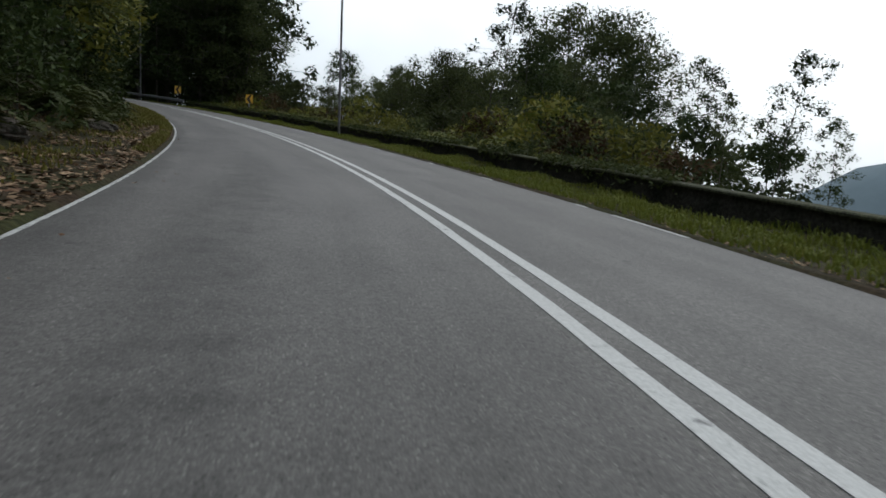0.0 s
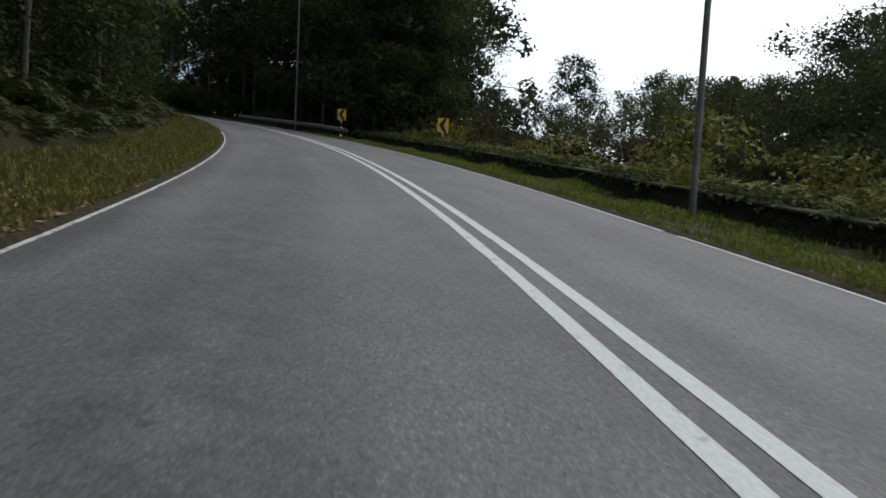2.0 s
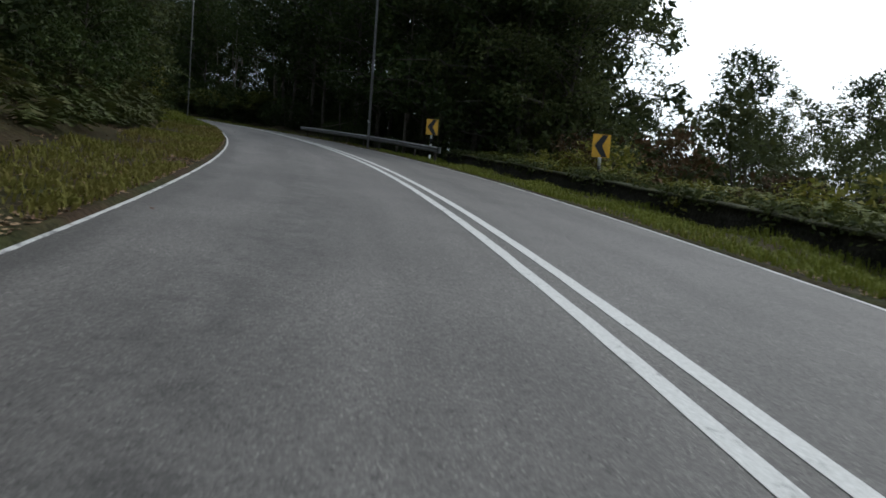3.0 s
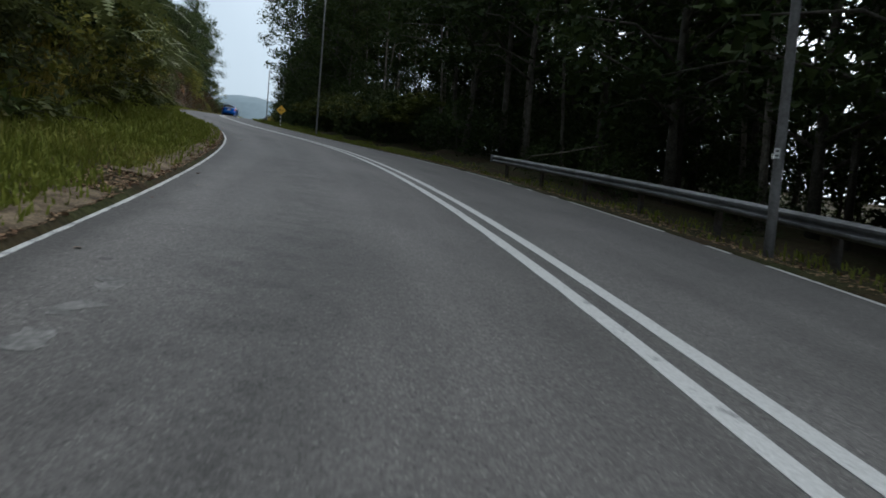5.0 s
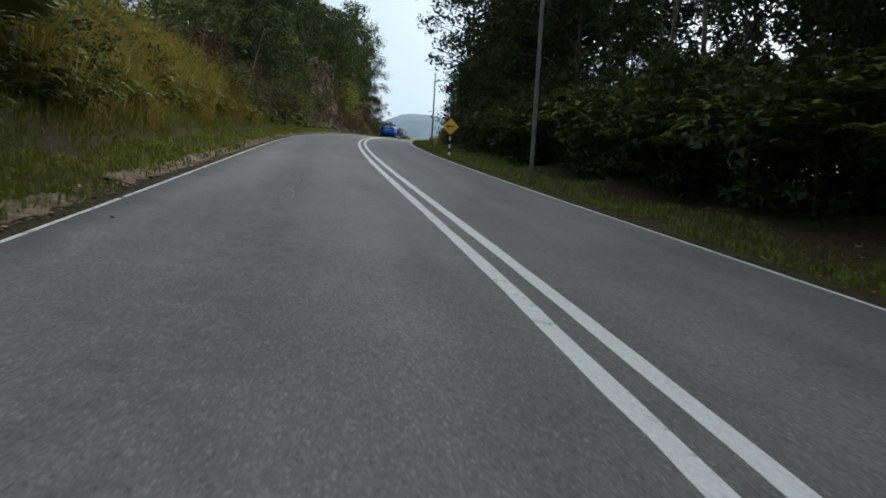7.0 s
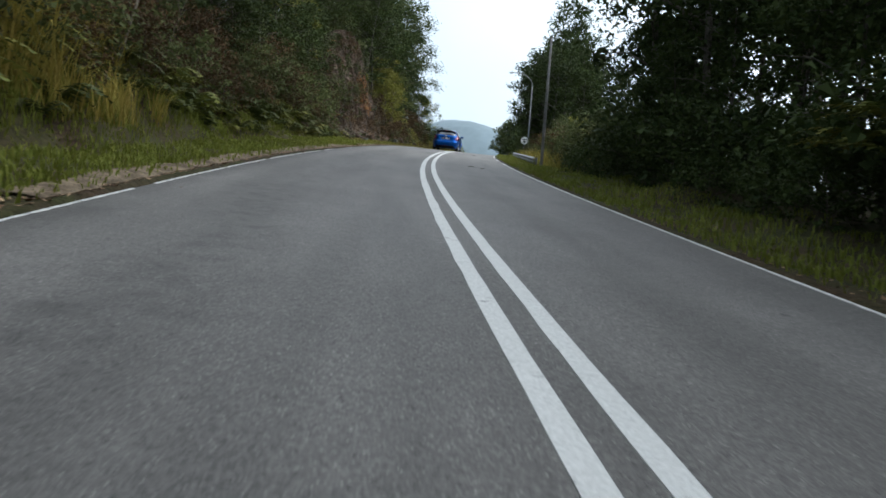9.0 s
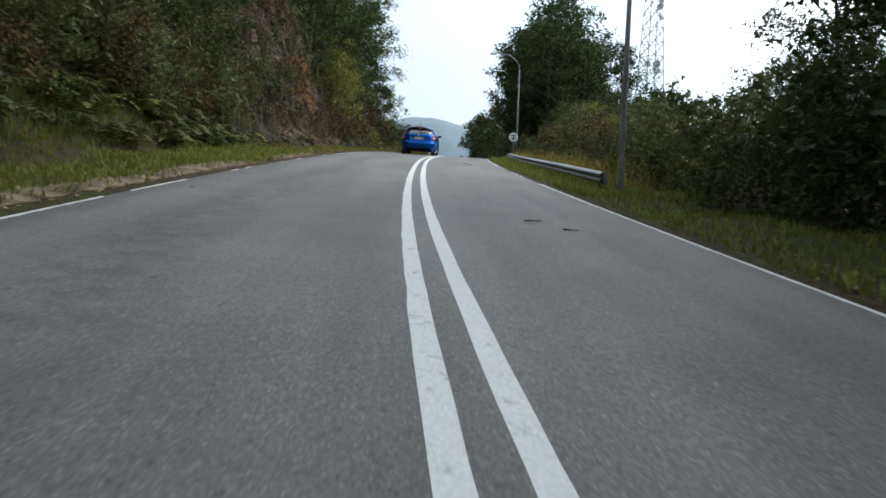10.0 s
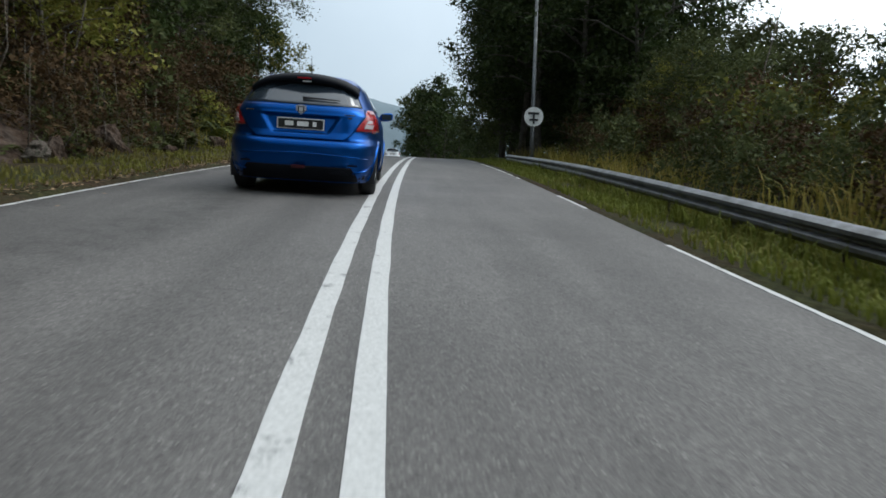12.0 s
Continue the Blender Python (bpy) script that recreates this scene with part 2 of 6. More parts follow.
M_DUST = material("pale_dust", (0.15, 0.146, 0.138), 0.9, second=(0.108, 0.105, 0.1), scale=11, fine=60)
M_STAIN = material("pale_splash", (0.2, 0.196, 0.186), 0.9, second=(0.11, 0.108, 0.103), scale=12, fine=45)
M_BARK = material("bark", (0.055, 0.047, 0.038), 0.9, spec=0.15, second=(0.11, 0.097, 0.08), scale=5, fine=30, bump=0.6)
M_PALEBARK = material("pale_bark", (0.18, 0.155, 0.125), 0.9, spec=0.15, second=(0.09, 0.077, 0.062), scale=4, fine=30, bump=0.5)
M_ROCK = material("dark_rock", (0.046, 0.03, 0.02), 0.95, spec=0.15, second=(0.1, 0.078, 0.064), scale=1.6, stretch=(1.0, 1.0, 0.3), band=(0.45, 0.68), fine=7, grain=0.55, bump=0.8, depth=0.05)
M_ROCK_FRESH = material("rusty_rock", (0.16, 0.078, 0.027), 0.95, spec=0.1, second=(0.075, 0.043, 0.028), scale=2.2, stretch=(1.0, 1.0, 0.4), band=(0.4, 0.62), fine=8, grain=0.5, bump=0.8, depth=0.04)
M_STONE = material("mossy_stone", (0.062, 0.06, 0.054), 0.95, second=(0.03, 0.038, 0.017), scale=4, each=0.35, fine=25, bump=0.6)
M_BOULDER = material("weathered_boulder", (0.15, 0.125, 0.105), 0.95, spec=0.1, second=(0.05, 0.048, 0.036), scale=3, fine=22, grain=0.4, bump=0.7, depth=0.02)
M_WALL = material("stained_concrete", (0.05, 0.045, 0.038), 0.95, spec=0.1, second=(0.022, 0.022, 0.017), scale=1.6, band=(0.35, 0.65), fine=18, grain=0.45, bump=0.6, depth=0.03)
M_MOSS = material("mossy_coping", (0.07, 0.072, 0.04), 0.95, spec=0.1, second=(0.05, 0.052, 0.035), scale=2.5, fine=25, grain=0.5, bump=0.8, depth=0.03)
M_GALV = material("galvanised_steel", (0.22, 0.225, 0.23), 0.48, 0.7, second=(0.12, 0.12, 0.12), scale=3, fine=40, grain=0.15)
M_POLE = material("weathered_pole", (0.17, 0.165, 0.16), 0.75, second=(0.11, 0.1, 0.095), scale=2, fine=25, grain=0.2)
M_YELLOW = material("yellow_sign_sheeting", (0.78, 0.42, 0.02), 0.45, second=(0.62, 0.34, 0.03), scale=6)
M_BLACK = material("black_paint", (0.012, 0.012, 0.012), 0.5)
M_WHITE = material("white_paint", (0.75, 0.75, 0.73), 0.5, second=(0.6, 0.59, 0.55), scale=5)
M_SIGNBACK = material("bare_aluminium", (0.6, 0.61, 0.62), 0.5, 0.3)
M_BLUE = material("metallic_blue_paint", (0.002, 0.064, 0.275), 0.3, 0.85, coat=0.12, second=(0.002, 0.056, 0.25), scale=1.5)
M_CARWHITE = material("white_car_paint", (0.78, 0.79, 0.8), 0.3, 0.0, coat=1.0)
M_CARGLASS = material("tinted_glass", (0.028, 0.038, 0.05), 0.05, 0.0, spec=0.7, coat=0.5)
M_TRIM = material("satin_black_trim", (0.006, 0.007, 0.01), 0.6, spec=0.1)
M_PLASTIC = material("black_plastic", (0.02, 0.02, 0.022), 0.55)
M_RUBBER = material("tyre_rubber", (0.02, 0.02, 0.02), 0.85)
M_RED = material("red_lamp_lens", (0.3, 0.008, 0.014), 0.2, coat=0.6)
M_RED_DARK = material("dark_red_lens", (0.035, 0.004, 0.008), 0.3)
M_CLEAR = material("clear_lamp_lens", (0.5, 0.47, 0.48), 0.2, coat=0.6)
M_CHROME = material("chrome", (0.7, 0.7, 0.72), 0.15, 1.0)
M_ALLOY = material("alloy_rim", (0.35, 0.36, 0.38), 0.35, 0.8)


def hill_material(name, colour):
    """Far hill behind kilometres of air: plain backdrop, haze painted as colour and faint glow."""
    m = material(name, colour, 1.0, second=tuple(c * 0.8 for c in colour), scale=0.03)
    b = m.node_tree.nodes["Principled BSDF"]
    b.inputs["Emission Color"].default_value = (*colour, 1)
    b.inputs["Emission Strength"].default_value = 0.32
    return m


M_HILL = hill_material("haze_painted_hill", (0.128, 0.165, 0.185))
M_HILL_NEAR = hill_material("haze_painted_hill_near", (0.075, 0.105, 0.11))


# ---- the road's line ----
STEP = 0.5
UNIT = 1.15  # metres in one unit of the plan, in which s and lat are given
TURN = [4.3, 12.1, 19.0, 26.7, 36.0, 44.7, 53.2, 53.8, 51.4, 47.1, 44.6, 40.9, 40.0, 39.6, 41.0, 43.0, 45.0, 46.0, 46.0, 46.0, 46.0]
GRADE = [0.086, 0.097, 0.114, 0.116, 0.109, 0.114, 0.105, 0.091, 0.062, 0.042, 0.025, 0.005, -0.025, -0.05]
BANK = [0.043, 0.038, 0.032, 0.029, 0.042, 0.026, 0.014, 0.008, 0.005]
EDGE_L, EDGE_R = -2.76, 2.34


def spline(first, step, values, s):
    v = np.array(values)
    u = np.clip((s - first) / step, 0, len(v) - 1 - 1e-6)
    i = u.astype(int)
    f = u - i
    a, b, c, d = v[np.maximum(i - 1, 0)], v[i], v[i + 1], v[np.minimum(i + 2, len(v) - 1)]
    return b + 0.5 * f * (c - a + f * (2 * a - 5 * b + 4 * c - d + f * (3 * (b - c) + d - a)))


S_ALL = np.arange(-90, 400, STEP)
T_ALL = np.radians(spline(-6, 12, TURN, S_ALL))
G_ALL = spline(-6, 18, GRADE, S_ALL)
B_ALL = spline(-6, 30, BANK, S_ALL)


def summed(v):
    r = np.concatenate([[0], np.cumsum((v[:-1] + v[1:]) / 2 * STEP)])
    return r - np.interp(0, S_ALL, r)


X_ALL, Y_ALL, Z_ALL = summed(-np.sin(T_ALL)), summed(np.cos(T_ALL)), summed(G_ALL)


def on_road(s, lat, up=0.0):
    """Points beside the road's middle: s metres along, lat to the right, up above the banked carriageway. Works on arrays."""
    s, lat = np.broadcast_arrays(np.asarray(s, float), np.asarray(lat, float))
    th, bk = np.interp(s, S_ALL, T_ALL), np.interp(s, S_ALL, B_ALL)
    near = np.clip(lat, -4, 4)
    return np.stack([UNIT * (np.interp(s, S_ALL, X_ALL) + np.cos(th) * lat), UNIT * (np.interp(s, S_ALL, Y_ALL) + np.sin(th) * lat),
                     UNIT * (np.interp(s, S_ALL, Z_ALL) - np.sin(bk) * near) + up], -1)


def heading(s):
    return float(np.interp(s, S_ALL, T_ALL))


def wobble(x, y, k=1.0):
    """A smooth, irregular value about -1..1."""
    return (np.sin(1.3 * k * x + 0.7 * k * y + 1.1) + np.sin(2.1 * k * y - 1.7 * k * x + 2.3) + 0.6 * np.sin(4.3 * k * x + 3.1 * k * y) + 0.5 * np.sin(5.9 * k * y - 2.7 * k * x + 0.4)) / 2.6


def bump(s, a, b, soft=8.0):
    """1 between a and b, falling to 0 within soft metres."""
    return np.clip((s - a) / soft + 0.5, 0, 1) * np.clip((b - s) / soft + 0.5, 0, 1)


def relief(s, lat):
    """Height of the ground over the carriageway."""
    s, lat = np.broadcast_arrays(np.asarray(s, float), np.asarray(lat, float))
    l, r = -lat + EDGE_L, lat - EDGE_R
    # uphill side
    steep = 0.75 + 0.25 * bump(s, 60, 100) + 0.7 * bump(s, 103, 133)
    foot = 1.35 + 0.3 * bump(s, 20, 50) + 0.8 * bump(s, 106, 134) + 0.2 * wobble(s * 0.3, 0)
    up = 0.03 + 0.06 * np.clip(l, 0, 2) + steep * 5.0 * (1 - np.exp(-np.clip(l - foot, 0, None) / 5.0)) + 0.12 * np.clip(l - 12, 0, 60)
    # valley side
    wall = bump(s, -60, 46, 3)
    shelf = 1.3 + 1.0 * wall + 3.6 * bump(s, 106, 175)
    fall = 0.5 - 0.44 * bump(s, 48, 102) - 0.35 * bump(s, 102, 180)
    down = 0.02 - 0.05 * np.clip(r, 0, 1.8) + 0.2 * bump(s, 60, 102) * np.clip(r - 0.8, 0, 2) + 0.12 * bump(s, 107, 180) * np.clip(r - 1.4, 0, 4) - fall * 14 * (1 - np.exp(-np.clip(r - shelf, 0, None) / 14))
    z = np.where(lat < 0, up, down) + np.clip(np.maximum(l, r), 0, 4) * 0.06 * wobble(s, lat)
    inside = np.minimum(-l, -r)
    return UNIT * np.where(inside > 0, np.maximum(-0.12, -0.5 * inside), z)


def ground_at(s, lat, up=0.0):
    p = on_road(s, lat)
    p[..., 2] += relief(s, lat) + up
    return p


# ---- mesh helpers ----
def mesh_of(name, verts, faces, mats, smooth=False, uv=None):
    me = bpy.data.meshes.new(name)
    if isinstance(faces, np.ndarray):
        k = faces.shape[1]
        me.vertices.add(len(verts))
        me.vertices.foreach_set("co", np.asarray(verts, np.float32).ravel())
        me.loops.add(faces.size)
        me.loops.foreach_set("vertex_index", faces.astype(np.int32).ravel())
        me.polygons.add(len(faces))
        me.polygons.foreach_set("loop_start", np.arange(0, faces.size, k, dtype=np.int32))
        me.update(calc_edges=True)
    else:
        me.from_pydata([tuple(v) for v in verts], [], faces)
        me.update()
    for m in (mats if isinstance(mats, (list, tuple)) else [mats]):
        me.materials.append(m)
    if uv is not None:
        layer = me.uv_layers.new(name="UVMap")
        idx = np.empty(len(me.loops), np.int32)
        me.loops.foreach_get("vertex_index", idx)
        layer.data.foreach_set("uv", np.asarray(uv, np.float32)[idx].ravel())
    me.polygons.foreach_set("use_smooth", np.full(len(me.polygons), smooth, bool))
    return me


def grid_faces(nu, nv):
    i = np.arange(nu * nv).reshape(nu, nv)
    return np.stack([i[:-1, :-1], i[1:, :-1], i[1:, 1:], i[:-1, 1:]], -1).reshape(-1, 4)


def thing(name, label, category, m=None, group="", kind=""):
    ob = new(name)
    if m is not None:
        ob.matrix_basis = m
    return tagged(ob, label, category, group, kind)


def part(name, me, parent, label=""):
    """Link a mesh, or a bmesh given with its material, as one part under a thing or part."""
    if isinstance(me, tuple):
        bm, mat = me
        data = bpy.data.meshes.new(name)
        bm.to_mesh(data)
        bm.free()
        data.materials.append(mat)
        me = data
    ob = new(name, me)
    ob.parent = parent
    return tagged(ob, label)


def box(sx, sy, sz, at=(0, 0, 0), bevel=0.0):
    bm = bmesh.new()
    bmesh.ops.create_cube(bm, size=1)
    bmesh.ops.scale(bm, vec=(sx, sy, sz), verts=bm.verts)
    if bevel:
        bmesh.ops.bevel(bm, geom=bm.edges[:], offset=bevel, segments=2, affect="EDGES")
    bmesh.ops.translate(bm, vec=at, verts=bm.verts)
    return bm


def tube(points, radii, sides=8, cap=True):
    """Vertices and faces of a tapered tube along points."""
    pts = [Vector(p) for p in points]
    verts, faces = [], []
    for i, p in enumerate(pts):
        d = (pts[min(i + 1, len(pts) - 1)] - pts[max(i - 1, 0)]).normalized()
        a = d.orthogonal().normalized() if abs(d.z) < 0.95 else (Vector((1, 0, 0)) - d * d.x).normalized()
        b = d.cross(a)
        for k in range(sides):
            t = 2 * math.pi * k / sides
            verts.append(p + (a * math.cos(t) + b * math.sin(t)) * radii[i])
    for i in range(len(pts) - 1):
        for k in range(sides):
            faces.append((i * sides + k, i * sides + (k + 1) % sides, (i + 1) * sides + (k + 1) % sides, (i + 1) * sides + k))
    if cap:
        faces.append(tuple(range(sides))[::-1])
        faces.append(tuple((len(pts) - 1) * sides + k for k in range(sides)))
    return verts, faces


def tubes(name, runs, mat, sides=7):
    verts, faces = [], []
    for pts, radii in runs:
        v, f = tube(pts, radii, sides)
        o = len(verts)
        verts += v
        faces += [tuple(i + o for i in q) for q in f]
    return mesh_of(name, verts, faces, mat, smooth=True)


def unit(v):
    return v / np.maximum(np.linalg.norm(v, axis=-1, keepdims=True), 1e-9)


def leaf_mesh(name, centres, length, width, rng, mat, flat=0.5, droop=0.3, along=None, lying=False, pointed=False):
    """Many separate leaves at the centres: four-cornered and slightly folded, or plain pointed ones."""
    n = len(centres)
    d = rng.normal(size=(n, 3)) if along is None else along + rng.normal(size=(n, 3)) * 0.5
    d[:, 2] = d[:, 2] * (0.12 if lying else 0.6) - droop
    d = unit(d)
    up = unit(rng.normal(size=(n, 3)) * (1 - flat) + np.array([0, 0, flat]))
    side = unit(np.cross(d, up))
    nor = np.cross(side, d)
    k = rng.uniform(0.6, 1.35, (n, 1))
    L, W = length * k / 2, width * k / 2
    if pointed:
        base = centres - d * L * 0.75
        v = np.stack([base - side * W, base + side * W, centres + d * L - nor * L * 0.2], 1).reshape(-1, 3)
        return mesh_of(name, v, np.arange(3 * n).reshape(n, 3), mat)
    mid = centres - nor * W * 0.35
    v = np.stack([centres - d * L, mid + side * W, centres + d * L - nor * L * 0.2, mid - side * W], 1).reshape(-1, 3)
    f = np.arange(4 * n).reshape(n, 4)
    return mesh_of(name, v, f, mat)


def blade_mesh(name, feet, height, width, rng, mat, lean=0.5):
    """Grass blades: a two-step bent strip at each foot."""
    n = len(feet)
    a = rng.uniform(0, 2 * np.pi, n)
    out = np.stack([np.cos(a), np.sin(a), np.zeros(n)], 1)
    side = np.stack([-np.sin(a), np.cos(a), np.zeros(n)], 1)
    h = (height * rng.uniform(0.45, 1.25, n))[:, None]
    b = (lean * rng.uniform(0.2, 1.3, n))[:, None]
    w = (width * rng.uniform(0.7, 1.3, n))[:, None]
    z = np.array([0, 0, 1.0])
    p0, p1, p2 = feet - z * 0.03, feet + z * h * 0.55 + out * h * b * 0.3, feet + z * h * (1 - 0.35 * b) + out * h * b
    v = np.stack([p0 - side * w, p0 + side * w, p1 + side * w * 0.8, p1 - side * w * 0.8, p2], 1).reshape(-1, 3)
    i = np.arange(n)[:, None] * 5
    f = np.concatenate([i + np.array([[0, 1, 2]]), i + np.array([[0, 2, 3]]), i + np.array([[3, 2, 4]])])
    return mesh_of(name, v, f, mat)


def frond_arrays(rng, fronds=9, length=0.9, pairs=9, wide=0.2):
    """Triangles of a fern clump round the origin."""
    tri = []
    for k in range(fronds):
        a = 2 * math.pi * k / fronds + rng.uniform(-0.4, 0.4)
        o = np.array([math.cos(a), math.sin(a), 0])
        sd = np.array([-math.sin(a), math.cos(a), 0])
        L = length * rng.uniform(0.65, 1.2)
        rise = rng.uniform(0.45, 0.95)
        pt = lambda t: o * L * t * 0.85 + np.array([0, 0, L * (rise * 1.5 * t - 1.35 * rise * t * t)])
        for j in range(pairs):
            t0 = 0.12 + 0.86 * j / pairs
            t1 = t0 + 0.8 / pairs
            w = wide * L * (1 - t0) ** 0.7 * 1.3
            p, q = pt(t0), pt(t1)
            for g in (1, -1):
                tri.append((p, q, (p + q) / 2 + sd * g * w + o * 0.03 + np.array([0, 0, -0.25 * w])))
    return np.array(tri)


# ---- ground, road ----
def sheet():
    s = np.concatenate([-90 - np.geomspace(1, 1500, 14)[::-1], np.arange(-90, -12, 4.0), np.arange(-12, 200, 0.8), np.arange(200, 395, 4.0), 395 + np.geomspace(1, 1500, 14)])
    right = np.concatenate([[0, 1.2, 2.0, 2.25, 2.34, 2.45], np.arange(2.6, 5, 0.3), np.arange(5, 12, 0.6), np.arange(12, 50, 2.5), 50 + np.geomspace(4, 1600, 16)])
    left = np.concatenate([[1.2, 2.2, 2.6, 2.76, 2.86], np.arange(3.0, 5, 0.25), np.arange(5, 12, 0.5), np.arange(12, 50, 2.5), 50 + np.geomspace(4, 1600, 16)])
    lat = np.concatenate([-left[::-1], right])
    S, A = np.meshgrid(s, lat, indexing="ij")
    sc, ac = np.clip(S, -90, 395), np.clip(A, -50, 50)
    p = ground_at(sc, ac)
    # beyond the near field the sheet runs straight on to the horizon
    th0, th1, mid = heading(-90), heading(395), radians(36)
    far_s, far_a = S - sc, A - ac
    p[..., 0] += np.where(far_s < 0, -np.sin(th0), -np.sin(th1)) * far_s + math.cos(mid) * far_a
    p[..., 1] += np.where(far_s < 0, np.cos(th0), np.cos(th1)) * far_s + math.sin(mid) * far_a
    p[..., 2] += 0.03 * np.clip(-far_a, 0, 300) - 0.25 * np.clip(far_a, 0, 220)
    ob = new("ground", mesh_of("ground", p.reshape(-1, 3), grid_faces(len(s), len(lat))[:, ::-1], M_SOIL, smooth=True))
    tagged(ob, "dark soil with leaf litter and thin grass", "ground", kind="structure")


def strip(name, lats, s0, s1, up, mat, label, category, step=0.5, ragged=0.0, seed=0, skip=None):
    """A ribbon that follows the road, with a turned-down rim for thickness."""
    rng = np.random.RandomState(seed)
    s = np.arange(s0, s1 + 0.01, step)
    lats = np.array(lats, float)
    S, A = np.meshgrid(s, lats, indexing="ij")
    A = A.copy()
    if ragged:
        A[:, 0] += rng.normal(0, ragged, len(s))
        A[:, -1] += rng.normal(0, ragged, len(s))
    p = on_road(S, A, up)
    rim0, rim1 = p[:, :1].copy(), p[:, -1:].copy()
    drop = 0.1 if np.max(up) < 0.001 else np.min(up)
    rim0[..., 2] -= drop
    rim1[..., 2] -= drop
    p = np.concatenate([rim0, p, rim1], 1)
    A = np.concatenate([A[:, :1], A, A[:, -1:]], 1)
    S = np.concatenate([S[:, :1], S, S[:, -1:]], 1)
    f = grid_faces(len(s), A.shape[1])[:, ::-1]
    if skip is not None:
        keep = ~skip(s[:-1])
        f = f.reshape(len(s) - 1, -1, 4)[keep].reshape(-1, 4)
    me = mesh_of(name, p.reshape(-1, 3), f, mat, uv=np.stack([A, S], -1).reshape(-1, 2))
    return tagged(new(name, me), label, category, kind="structure")


sheet()
strip("road", np.linspace(-2.92, 2.48, 13), -60, 330, 0.0, M_ASPHALT, "worn grey asphalt carriageway of a narrow hill road", "road", ragged=0.03)
strip("line_middle_left", (-0.166, -0.07), -40, 300, 0.004, M_PAINT_GREY, "worn white line of the double centre marking", "road marking", step=0.35, ragged=0.003, seed=1)
strip("line_middle_right", (0.054, 0.15), -40, 300, 0.004, M_PAINT, "white line of the double centre marking", "road marking", step=0.35, ragged=0.002, seed=2)
for wide, at in ((0.02, -1.47), (0.015, -1.425), (0.012, -1.52)):
    worn_off = lambda s: wobble(s * 2.6, at * 40) + 0.4 * np.sin(s * 31 + at * 90) > 0.15
    strip("scuff_mark", (at - wide, at + wide), 69.8, 73.6, 0.003, M_DUST, "pale dusty scuff mark on the asphalt", "road marking", step=0.04, ragged=0.012, seed=7, skip=worn_off)
worn_off = lambda s: wobble(s * 3.2, 4.0) + 0.5 * np.sin(s * 17) > 0.05
strip("pale_stain", (-2.25, -2.2, -2.16), 45.3, 46.3, 0.003, M_STAIN, "pale dried splash on the asphalt", "road marking", step=0.05, ragged=0.022, seed=9, skip=worn_off)
bare_edge = lambda s: wobble(s * 0.5, 1.0) > 0.55
verge_s = np.arange(40, 112.01, 0.2)
shoulder_rise = np.maximum(relief(verge_s[:, None], np.array([[-3.1, -2.94, -2.81]])), 0) + np.array([[0.025, 0.03, 0.012]])
strip("shoulder", (-3.1, -2.94, -2.81), 40, 112, shoulder_rise, M_DIRT, "narrow pale shoulder of dry dirt and gravel", "shoulder", step=0.2, ragged=0.035, seed=11, skip=bare_edge)
hidden_l = lambda s: wobble(s * 1.3, 3.0) + 0.35 * np.sin(s * 7.3) > 0.75 + 0.7 * bump(s, -20, 40) + 0.4 * bump(s, 40, 60) - 0.6 * bump(s, 61, 68, 4) + 0.4 * bump(s, 69, 82) - 0.15 * bump(s, 84, 99) - 1.15 * bump(s, 101, 115, 3) + 0.15 * bump(s, 117, 300)
strip("line_left", (-2.79, -2.69), -40, 240, 0.004, M_PAINT_WORN, "worn white edge line half covered by litter", "road marking", step=0.1, ragged=0.003, seed=3, skip=hidden_l)
hidden_r = lambda s: wobble(s * 0.9, 9.0) + 0.4 * np.sin(s * 6.1) > 0.6 + 0.8 * bump(s, 62, 104) + 0.6 * bump(s, 15, 45) - 1.1 * bump(s, -20, 18) - 0.3 * bump(s, 45, 60) - 0.9 * bump(s, 107, 115, 2) - 0.9 * bump(s, 122.5, 132, 2) + 0.8 * bump(s, 117, 121.5, 1)
strip("line_right", (2.272, 2.352), -40, 240, 0.004, M_PAINT_GREY, "thin worn white edge line beside the grass", "road marking", step=0.1, ragged=0.004, seed=4, skip=hidden_r)


